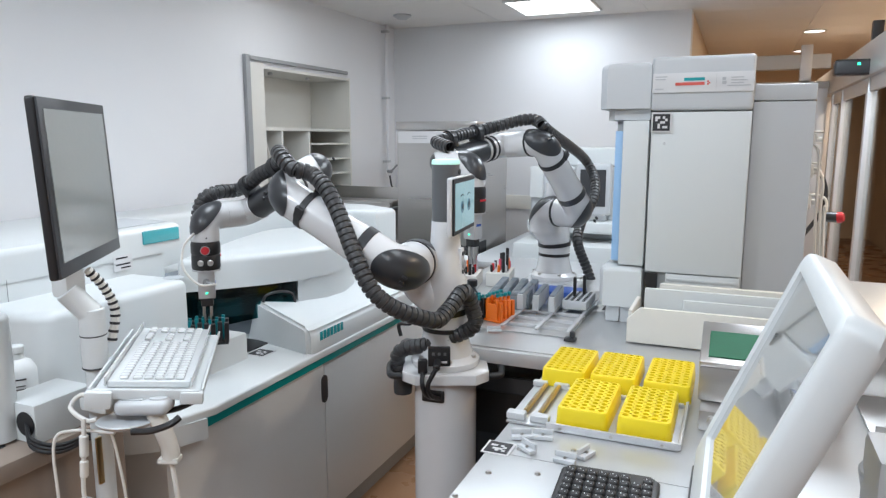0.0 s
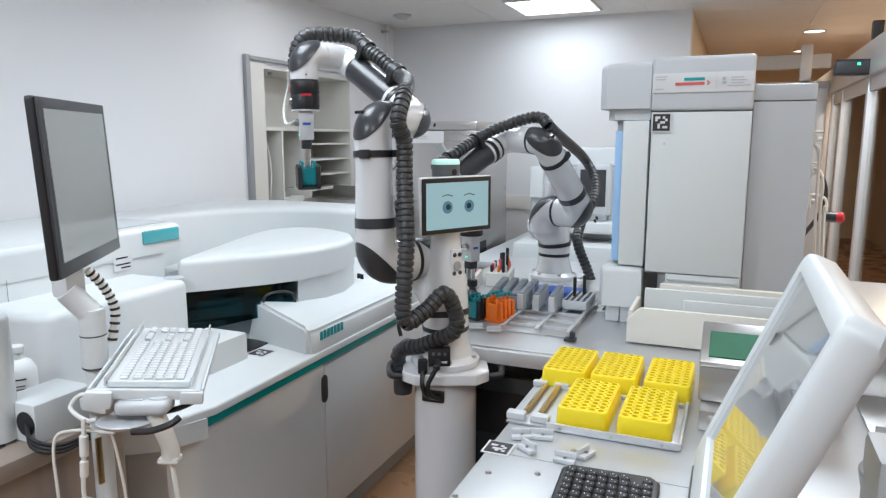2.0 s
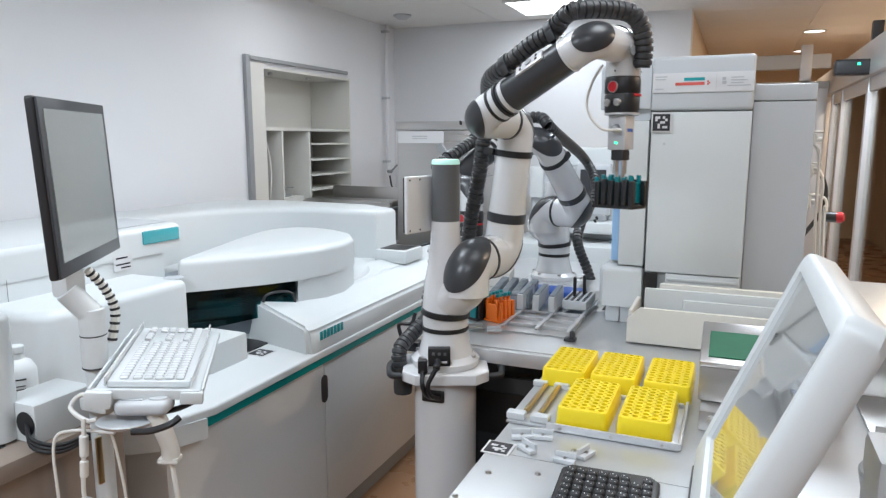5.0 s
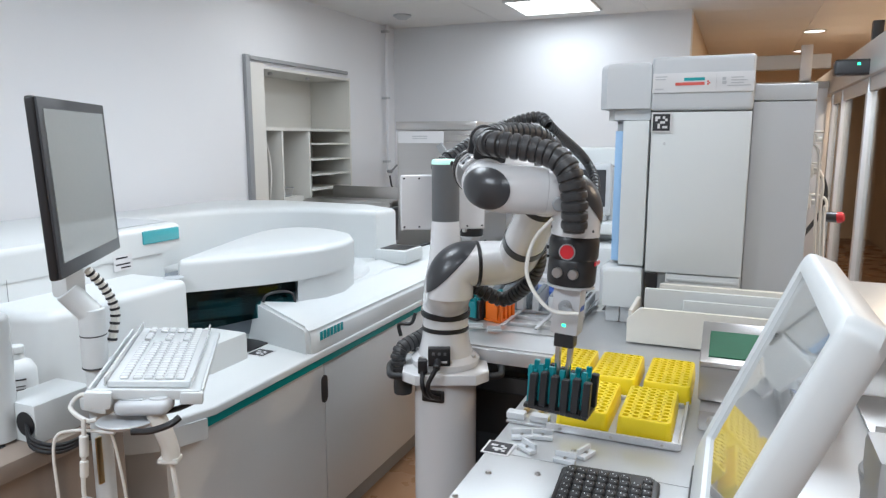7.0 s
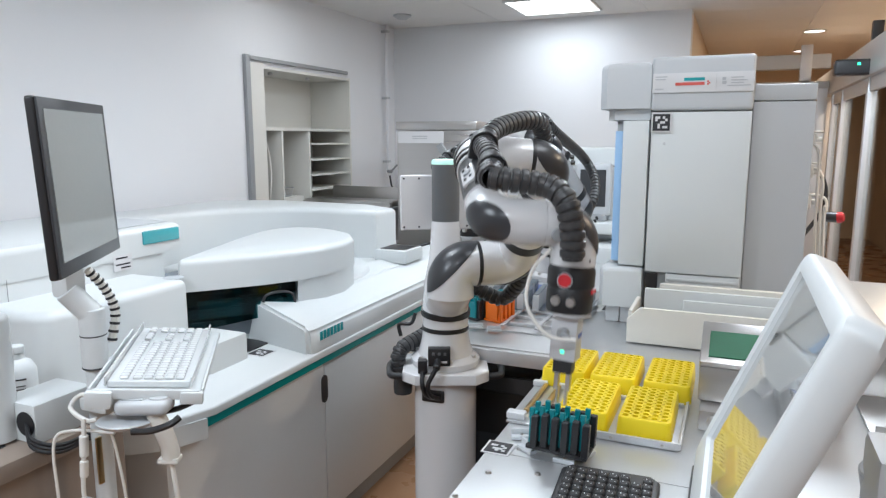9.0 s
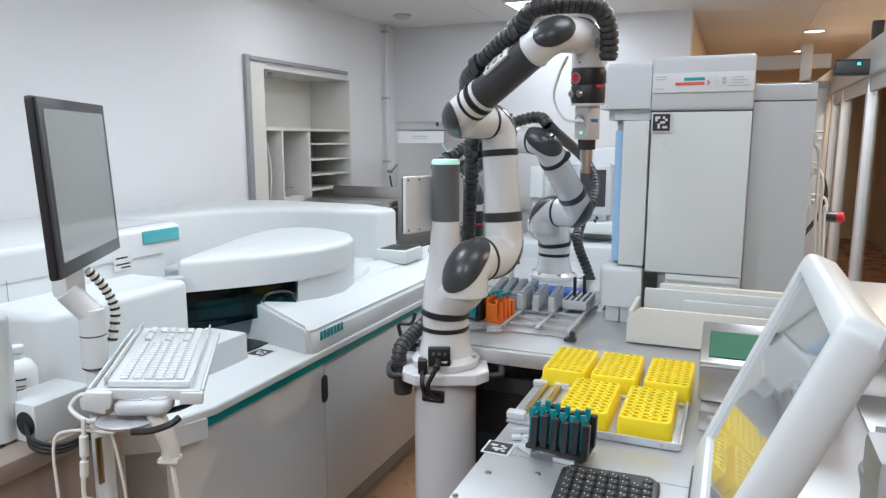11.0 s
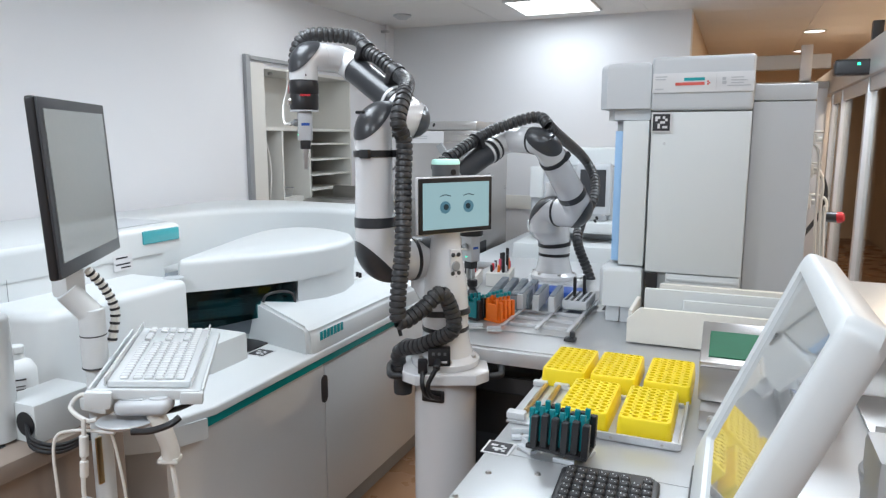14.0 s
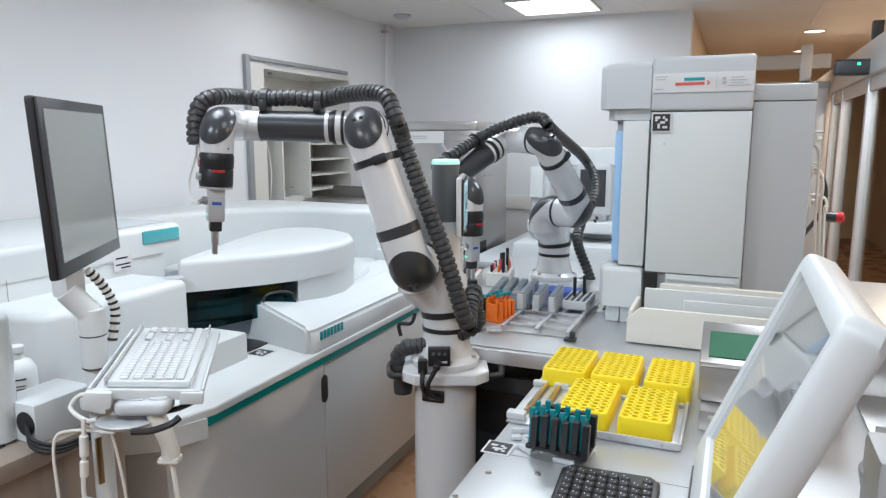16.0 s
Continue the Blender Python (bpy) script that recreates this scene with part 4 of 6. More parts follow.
def build_touch_monitor():
    wide, up = Vector((-0.5421, 0.8403, 0)), Vector((-0.0370, -0.0239, 0.9990))
    m = Matrix((wide, up.cross(wide), up)).transposed().to_4x4()
    m.translation = Vector((-1.3231, 1.0702, 1.4097))
    t = thing("touch_monitor", "black framed touch monitor with a blank grey screen", "monitor", m)
    part("housing", box((0.004, -0.001, 0), (0.404, 0.018, 0.356), 0.007, 3), "black", t)
    part("bezel", box((0.004, -0.0125, 0), (0.400, 0.005, 0.352), 0.002), "dark", t)
    part("screen", box((0.004, -0.0158, 0.004), (0.358, 0.0016, 0.300)), "screenoff", t, "blank grey screen")
    a = thing("monitor_support", "white jointed monitor support arm with cable", "monitor support")
    bx, by = -1.2859, 1.0498
    part("upper_tube", join(rod((bx, by, 1.125), (-1.3160, 1.0170, 1.182), 0.026, 24), box((-1.3210, 1.0270, 1.197), (0.05, 0.05, 0.06), 0.01)), "white", a)
    part("post", rod((bx, by, 1.006), (bx, by, 1.139), 0.027, 24), "white", a)
    part("collar", rod((bx, by, 1.077), (bx, by, 1.081), 0.0282, 24), "dark", a)
    part("collar", rod((bx, by, 1.004), (bx, by, 1.008), 0.0285, 24), "dark", a)
    part("lower_post", rod((bx, by, 0.0), (bx, by, 1.006), 0.022, 24), "white", a)
    part("bracket", box((bx + 0.025, by + 0.04, 0.93), (0.08, 0.16, 0.03), 0.008), "white", a)
    solo("monitor_cable", tube([(-1.296, 1.057, 1.223), (-1.286, 1.088, 1.177), (-1.276, 1.103, 1.122), (-1.276, 1.088, 1.053)], 0.0095, ribs=0.06), "whitetube",
         "white spiral wrapped cable below the monitor", "cable")
    wrap = thing("cable_wrap", "black spiral cable wrap", "cable wrap")
    path = smooth_path([(-1.296, 1.057, 1.223), (-1.286, 1.088, 1.177), (-1.276, 1.103, 1.122), (-1.276, 1.088, 1.053)], 8)
    for i in range(1, len(path) - 1, 2):
        d = path[i + 1] - path[i - 1]
        part("band", lathe(rod_prof(0.0112, 0.006, 0.001), frame_to(path[i], d), 10), "black", wrap)
    # far left white post and bottle
    p = thing("white_post", "white rounded instrument post", "post", pose(-1.474, 0.937, 0))
    part("post", prism(arc(0, 0, 0.045, 0, 350, 20), 0.85, 1.13, 0.012), "white", p)
    part("cable_end", join(rod((0.03, -0.02, 0.84), (0.06, -0.01, 0.80), 0.014), rod((0.06, -0.01, 0.80), (0.08, -0.005, 0.77), 0.018)), "black", p, "black cable plug")
    b = thing("white_bottle", "white plastic bottle with handwritten label", "bottle", pose(-1.669, 1.134, 0.8435) @ Matrix.Scale(0.85, 4))
    part("bottle", lathe([(0, 0), (0.045, 0), (0.048, 0.006), (0.048, 0.09), (0.035, 0.115), (0.018, 0.125), (0.018, 0.14), (0, 0.14)]), "white", b)
    part("cap", lathe(rod_prof(0.02, 0.025), pose(0, 0, 0.1405)), "white", b)
    bars = box((0.0, -0.0465, 0.07), (0.04, 0.006, 0.004))
    for z in (0.05, 0.04, 0.03):
        add_box(bars, (0.0, -0.0465, z), (0.032, 0.006, 0.0025))
    part("label_bars", bars, "ink", b, "dark handwriting bars", m=pose(0, 0, 0, 0, 0, 52))
    j = thing("junction_box", "white cable junction box on the low shelf", "junction box", pose(-1.43, 1.03, 0.8435))
    part("body", box((0, 0, 0.045), (0.12, 0.15, 0.09), 0.006), "white", j)
    part("port", lathe([(0, 0.001), (0.028, 0.001), (0.028, 0.0), (0, 0)], frame_to((0.03, -0.0762, 0.045), (0, -1, 0))), "black", j, "round black port")
    for k in range(3):
        solo("black_cable", tube([(-1.40, 0.955, 0.888 - k * 0.008), (-1.355, 0.935, 0.868 - k * 0.01), (-1.30, 0.955, 0.858 - k * 0.008), (-1.26, 1.0, 0.872 - k * 0.005)], 0.0042),
             "black", "black cable looping from the junction box", "cable")
    s = thing("side_cabinet", "brown low cupboard beside the analyser", "cupboard")
    part("body", span(-2.6, -1.38, 0.70, 1.19, 0.0, 0.80, 0.006), "wood", s)
    part("top", span(-2.6, -1.35, 0.68, 1.195, 0.801, 0.843, 0.006), "wood", s)


build_touch_monitor()


def build_keyboard_tray():
    # the tray is nearly level
    o = Vector((-1.1879, 1.1491, 1.008))
    along, across = Vector((-0.5926, 0.8054, 0.0048)), Vector((-0.8016, -0.5904, 0.0944))
    m = Matrix((along, across, along.cross(across))).transposed().to_4x4()
    m.translation = o
    t = thing("keyboard_tray", "white metal keyboard tray with side rails", "keyboard tray", m)
    part("plate", box((0, 0, -0.008), (0.427, 0.203, 0.008), 0.003), "white", t)
    part("rail", box((0, -0.106, -0.001), (0.427, 0.005, 0.014), 0.002), "white", t)
    part("rail", box((0, 0.106, -0.001), (0.427, 0.005, 0.014), 0.002), "white", t)
    part("rail", box((-0.216, 0, -0.006), (0.006, 0.203, 0.02), 0.002), "white", t)
    part("corner_block", box((-0.215, 0.087, -0.016), (0.03, 0.05, 0.035), 0.005), "white", t)
    part("corner_block", box((-0.215, -0.087, -0.012), (0.02, 0.045, 0.026), 0.005), "white", t)
    part("bracket", box((0.0, 0.06, -0.03), (0.09, 0.14, 0.035), 0.008), "white", t)
    k = thing("keyboard", "white keyboard under a clear cover", "keyboard", m @ pose(0.012, 0, 0) @ Matrix.Diagonal((0.908, 0.933, 1, 1)))
    part("body", box((0, 0.0, 0.004), (0.44, 0.17, 0.014), 0.004), "keyclear", k)
    part("cover_rim", join(box((0, -0.088, 0.012), (0.45, 0.004, 0.02), 0.001), box((0, 0.088, 0.012), (0.45, 0.004, 0.02), 0.001)), "keyclear", k)
    key = mesh_of("key", box((0, 0, 0.0135), (0.0175, 0.0185, 0.007), 0.003, 1), "keyclear")
    for i in range(22):
        for j in range(6):
            if i in (15, 19) and j != 0:
                continue
            if i > 15 and i < 19 and j in (2, 4):
                continue
            o2 = new("key", key)
            o2.parent, o2.location = k, (-0.2 + i * 0.019, -0.062 + j * 0.022 + (0.006 if j == 5 else 0), 0)
    # barcode scanner in its holder
    s = thing("barcode_scanner", "pale grey handheld barcode scanner hanging in a holder", "barcode scanner", pose(-1.066, 0.975, 0.968, 0, 0, 22) @ Matrix.Scale(0.84, 4))
    head = box((0, 0, 0.012), (0.125, 0.066, 0.034), 0.014, 3)
    part("head", head, "rackwhite", s)
    part("keypad", box((-0.022, 0, 0.0302), (0.05, 0.036, 0.003), 0.001), "ltgrey", s)
    part("trigger_cap", lathe([(0, 0.005), (0.02, 0.004), (0.022, 0), (0, 0)], pose(0.034, 0, 0.0288), 20, 1.1, 0.8), "ltgrey", s)
    part("display", box((-0.03, 0, 0.0322), (0.018, 0.026, 0.001)), "tealplastic", s)
    part("grip", tube([(0.02, 0, 0.0), (0.036, 0, -0.04), (0.052, 0, -0.09), (0.055, 0, -0.12)], 0.021, 12), "cream", s)
    part("grip_foot", box((0.052, 0, -0.126), (0.05, 0.036, 0.014), 0.005), "cream", s)
    part("cable", tube([(0.055, 0, -0.138), (0.062, 0, -0.2), (0.064, 0.01, -0.3), (0.06, 0.0, -0.5)], 0.006), "whitetube", s)
    h = thing("scanner_holder", "white scanner holder with black fork", "holder", pose(-1.068, 0.968, 0.943, 0, 0, 22))
    part("cup", lathe([(0, -0.004), (0.045, -0.004), (0.052, 0.004), (0.05, 0.006), (0, 0.004)], pose(-0.035, 0, 0.0), 24, 1.1, 0.85), "rackwhite", h)
    part("fork", tube([(0.0, -0.045, 0.0), (0.04, -0.05, 0.005), (0.075, -0.045, 0.016), (0.088, -0.03, 0.024)], 0.007), "black", h, "black fork prong")
    part("fork", tube([(0.0, 0.045, 0.0), (0.05, 0.045, 0.01), (0.09, 0.035, 0.03)], 0.006), "black", h, "black fork prong")
    # cables below the tray
    solo("white_cable", tube([(-1.19, 0.99, 0.96), (-1.26, 0.99, 0.965), (-1.275, 0.97, 0.94), (-1.22, 0.96, 0.925), (-1.19, 0.965, 0.93)], 0.005), "whitetube",
         "thin white cable loop beside the tray", "cable")
    solo("white_cable", tube([(-1.15, 0.97, 0.905), (-1.24, 0.945, 0.905), (-1.275, 0.925, 0.88), (-1.27, 0.92, 0.75), (-1.265, 0.92, 0.6), (-1.26, 0.92, 0.4)], 0.0034), "whitetube",
         "white cable hanging below the keyboard tray", "cable")
    c = thing("cable_adapter", "white cable with an in-line adapter plug", "cable")
    part("cable", tube([(-1.20, 0.94, 0.94), (-1.20, 0.935, 0.88), (-1.205, 0.93, 0.80), (-1.205, 0.93, 0.765)], 0.0045), "whitetube", c)
    part("connector", join(rod((-1.20, 0.937, 0.905), (-1.20, 0.934, 0.86), 0.009, 12), rod((-1.202, 0.934, 0.85), (-1.203, 0.932, 0.815), 0.0085, 12)), "whitetube", c)
    part("plug", box((-1.205, 0.93, 0.745), (0.034, 0.03, 0.04), 0.005), "white", c, "white square plug")
    part("cable", tube([(-1.2, 0.93, 0.725), (-1.195, 0.93, 0.6), (-1.2, 0.93, 0.4)], 0.004), "whitetube", c)
    solo("white_cable", tube([(-1.165, 0.965, 0.93), (-1.155, 0.975, 0.86), (-1.14, 0.98, 0.7), (-1.14, 0.98, 0.4)], 0.003), "whitetube", "thin white cable hanging down", "cable")
    solo("fixing_strap", box((-1.262, 1.02, 0.80), (0.006, 0.014, 0.11), 0.002), "brass", "brown strap on the cupboard front", "strap")


build_keyboard_tray()


# ---------------- foreground right: monitor and keyboard ----------------
def frame_ring(w, h, iw, ih, depth, corner):
    """A moulded picture frame in x and z; its front lies at y = -0.009."""
    def loop(bm, a, b, c, y, dz=0.0):
        out = []
        for qx, qz, a0 in ((1, 1, 0), (-1, 1, 90), (-1, -1, 180), (1, -1, 270)):
            for k in range(5):
                th = radians(a0 + k * 22.5)
                out.append(bm.verts.new((qx * (a / 2 - c) + c * math.cos(th), y, qz * (b / 2 - c) + c * math.sin(th) + dz)))
        return out
    bm = bm_new()
    loops = [loop(bm, w - 0.012, h - 0.012, corner, -0.009 + depth), loop(bm, w, h, corner, -0.009 + depth * 0.8), loop(bm, w, h, corner, 0.001),
             loop(bm, w - 0.004, h - 0.004, corner, -0.006), loop(bm, w - 0.012, h - 0.012, corner, -0.009),
             loop(bm, iw + 0.004, ih + 0.004, 0.004, -0.007, 0.004), loop(bm, iw, ih, 0.003, 0.002, 0.004)]
    for a, b in zip(loops, loops[1:]):
        for i in range(len(a)):
            j = (i + 1) % len(a)
            bm.faces.new((a[i], a[j], b[j], b[i]))
    return bm


def build_near_monitor():
    up = Vector((0.375, 0, 0.927)).normalized()
    out = Vector((-0.927, 0, 0.375)).normalized()
    along = Vector((0, -1, 0))
    m = Matrix((along, out * -1, up)).transposed().to_4x4()
    m.translation = Vector((0.040, 0.822, 1.211))
    t = thing("desk_monitor", "white framed desk monitor tilted back, reflective screen", "monitor", m)
    W2, H2 = 0.183, 0.163
    part("housing", box((0, 0.020, 0), (2 * W2 - 0.014, 0.024, 2 * H2 - 0.014), 0.006, 3), "white", t)
    bz = frame_ring(2 * W2, 2 * H2, 2 * W2 - 0.052, 2 * H2 - 0.066, 0.042, 0.02)
    part("bezel", bz, "white", t)
    part("screen", box((0, 0.0005, 0.004), (2 * W2 - 0.048, 0.004, 2 * H2 - 0.06)), "mirrorscreen", t, "glossy dark screen")
    s = thing("monitor_stand", "pale grey metal monitor stand", "stand")
    part("column", box((0.17, 0.83, 1.03), (0.03, 0.09, 0.30), 0.008, m=None), "ltgrey", s)
    part("foot", box((0.18, 0.83, TZ + 0.009), (0.22, 0.22, 0.016), 0.006), "ltgrey", s)
    part("strut", rod((0.22, 0.98, TZ + 0.018), (0.165, 0.86, 1.14), 0.016), "ltgrey", s)
    for k in range(4):
        solo("coiled_cable", tube([(0.10 + 0.02 * math.sin(k), 0.93 + k * 0.008, TZ + 0.012), (0.13, 0.97 + k * 0.01, TZ + 0.035 + 0.008 * k), (0.17, 0.96 - k * 0.01, TZ + 0.03),
                                   (0.16, 0.90, TZ + 0.012 + 0.004 * k), (0.12, 0.91 - k * 0.006, TZ + 0.02)], 0.006), "dark", "grey cable coiled behind the monitor", "cable")
    k = thing("black_keyboard", "black low keyboard with pale key legends", "keyboard", pose(-0.165, 1.04, TZ + 0.001, 2, 0, 3))
    part("body", prism([(-0.085, -0.20), (0.075, -0.20), (0.085, -0.19), (0.085, 0.118), (0.07, 0.135), (-0.07, 0.135), (-0.085, 0.118)], 0, 0.018, 0.006), "black", k)
    key = mesh_of("key", box((0, 0, 0.021), (0.0165, 0.0155, 0.008), 0.002, 1), "black")
    leg = mesh_of("legend", join(box((-0.003, 0.002, 0.0256), (0.0022, 0.003, 0.0005)), box((0.003, -0.003, 0.0256), (0.0014, 0.002, 0.0005))), "ltgrey")
    for i in range(8):
        for j in range(15):
            x, y = -0.066 + i * 0.0188, 0.105 - j * 0.0195
            if i == 6 and j < 1:
                continue
            o = new("key", key)
            o.parent, o.location = k, (x, y, 0)
            o = new("legend", leg)
            o.parent, o.location = k, (x, y, 0)
    solo("mouse_pad", span(-0.04, -0.015, 1.02, 1.26, TZ + 0.001, TZ + 0.02, 0.004), "dark", "dark narrow box beside the keyboard", "box")


build_near_monitor()


def build_wall_tubes():
    # bundle of pale tubes and an emergency button beside the tall instrument
    for i, (dx, dz) in enumerate(((0, 0), (0.03, 0.02), (0.055, -0.03))):
        solo("pale_tube", tube([(0.22, 2.9, 1.50 - i * 0.10), (0.25 + dx, 2.88, 1.49 - i * 0.10), (0.275 + dx * 0.7, 2.86, 1.44 - i * 0.10), (0.28 + dx * 0.5, 2.86, 1.25),
                                (0.29 + dx * 0.5, 2.86, 1.05), (0.30 + dx, 2.87, TZ + 0.004)], 0.0055), "cream", "pale plastic tube curving down to the table", "tube")
    for i in range(3):
        c = thing("tube_clip", "cream tube fitting on the instrument side", "fitting", pose(0.24, 2.9, 1.50 - i * 0.115), "tube fittings")
        part("block", box((0, 0, 0), (0.05, 0.04, 0.05), 0.006), "cream", c)
        part("nozzle", rod((0.025, 0, 0), (0.045, 0, 0), 0.012), "cream", c)
        part("bar", rod((-0.02, 0, 0.030), (0.05, 0, 0.030), 0.004), "cream", c)
    solo("grey_cable", tube([(0.22, 2.95, 1.42), (0.30, 2.93, 1.36), (0.31, 2.92, 1.25), (0.24, 2.93, 1.12)], 0.008), "dark", "dark grey cable beside the tubes", "cable")
    solo("blue_valve", span(0.215, 0.245, 2.84, 2.88, 1.25, 1.31, 0.006), "blue", "small blue valve on the instrument", "valve")
    e = thing("emergency_button", "red emergency stop button on a dark base", "emergency button", pose(0.333, 3.0, 1.207))
    part("base", rod((0, 0, 0), (0.035, -0.01, 0.0), 0.02), "dark", e)
    part("button", lathe([(0, 0.022), (0.014, 0.022), (0.021, 0.014), (0.022, 0.0), (0, 0)], frame_to((0.036, -0.01, 0.0), (1, -0.35, 0.1))), "red", e, "red mushroom button")
    part("stalk", rod((-0.01, 0, -0.01), (-0.01, 0, -0.306), 0.012), "ltgrey", e)
    solo("paper_tag", box((0.315, 2.852, 1.04), (0.022, 0.003, 0.06), 0.001), "paper", "white paper tag tied to a tube", "tag")


build_wall_tubes()
# ---------------- robot arms ----------------
S1, L1, SF, L2, WR = 0.1845, 0.3919, 0.1867, 0.3804, 0.1577
BASE_Z, SH, OH = 0.862, 0.3033, 0.0729     # flange height, shoulder above flange, shoulder beside the first axis
TOOL = 0.400                     # from the wrist down to the rack's underside
ZUP = Vector((0, 0, 1))


def basis(x, y, z, p):
    m = Matrix((x, y, z)).transposed().to_4x4()
    m.translation = p
    return m


def arm_frames(q):
    """Poses of the arm's links in the arm's own space (origin at its flange)."""
    ph, t2, r3, t4, d5, d6 = [radians(a) for a in q]
    h = Vector((math.cos(ph), math.sin(ph), 0))
    n = Vector((-math.sin(ph), math.cos(ph), 0))
    s = Vector((0, 0, SH)) + h * OH
    u = math.cos(t2) * ZUP + math.sin(t2) * h
    e = Matrix.Rotation(r3, 3, u) @ n
    g = e.cross(u)
    v = math.cos(t4) * u + math.sin(t4) * g
    gv = e.cross(v)
    a = s + n * S1
    eo = a + u * L1
    ei = eo - e * SF
    wr = ei + v * L2
    d = Matrix.Rotation(d5, 3, v) @ ZUP.cross(v).normalized()
    top = Matrix.Rotation(d6, 3, d) @ (ZUP - d * d.z).normalized()
    hd = wr + d * WR
    return dict(shoulder=basis(h, n, ZUP, s), knee=basis(n.cross(u), n, u, a), upper=basis(g, e, u, a), fore=basis(gv, e, v, ei),
                end=basis(d, v.cross(d), v, wr), wrist=basis(d, top.cross(d), top, hd), hand=basis(d, top.cross(d), top, hd), eo=eo, a=a)


def y_axis(p, s=1):
    return frame_to(p, (0, s, 0), (0, 0, 1))


def bend_tube(p0, corner, p1, r0, r1, rb, n=32, steps=9):
    """A round housing that runs from p0 to the corner, turns there with radius rb, and ends at p1."""
    p0, corner, p1 = Vector(p0), Vector(corner), Vector(p1)
    t0, t1 = (corner - p0).normalized(), (p1 - corner).normalized()
    w = t0.cross(t1).normalized()
    path = [(p0, t0)]
    centre = corner - t0 * rb + t1 * rb
    for i in range(steps + 1):
        a = math.pi / 2 * i / steps
        path.append((centre - t1 * rb * math.cos(a) + t0 * rb * math.sin(a), t0 * math.cos(a) + t1 * math.sin(a)))
    path.append((p1, t1))
    bm = bm_new()
    rings = []
    for i, (p, d) in enumerate(path):
        r = r0 + (r1 - r0) * min(1, max(0, (i - 1) / steps))
        b = d.cross(w)
        rings.append([bm.verts.new(p + (w * math.cos(2 * math.pi * k / n) + b * math.sin(2 * math.pi * k / n)) * r) for k in range(n)])
    for a, b in zip(rings, rings[1:]):
        for k in range(n):
            bm.faces.new((a[k], a[(k + 1) % n], b[(k + 1) % n], b[k]))
    bm.faces.new(rings[0])
    bm.faces.new(list(reversed(rings[-1])))
    return bm


def bend_cap(p0, corner, p1, r0, r1, rb, cut):
    """The dark cover on the outside of such a bend, cut off by a slanting plane."""
    bm = bend_tube(p0, corner, p1, r0 + 0.0022, r1 + 0.0022, rb, 36, 12)
    corner = Vector(corner)
    o = ((corner - Vector(p0)).normalized() - (Vector(p1) - corner).normalized()).normalized()
    bmesh.ops.bisect_plane(bm, geom=bm.verts[:] + bm.edges[:] + bm.faces[:], plane_co=corner + o * cut, plane_no=o, clear_inner=True)
    bmesh.ops.holes_fill(bm, edges=[e for e in bm.edges if e.is_boundary])
    return bm


def ring_at(p, d, r, wide, proud=0.0022):
    return lathe([(r - 0.003, -wide / 2), (r + proud, -wide / 2 + 0.001), (r + proud, wide / 2 - 0.001), (r - 0.003, wide / 2)], frame_to(p, d), 40)


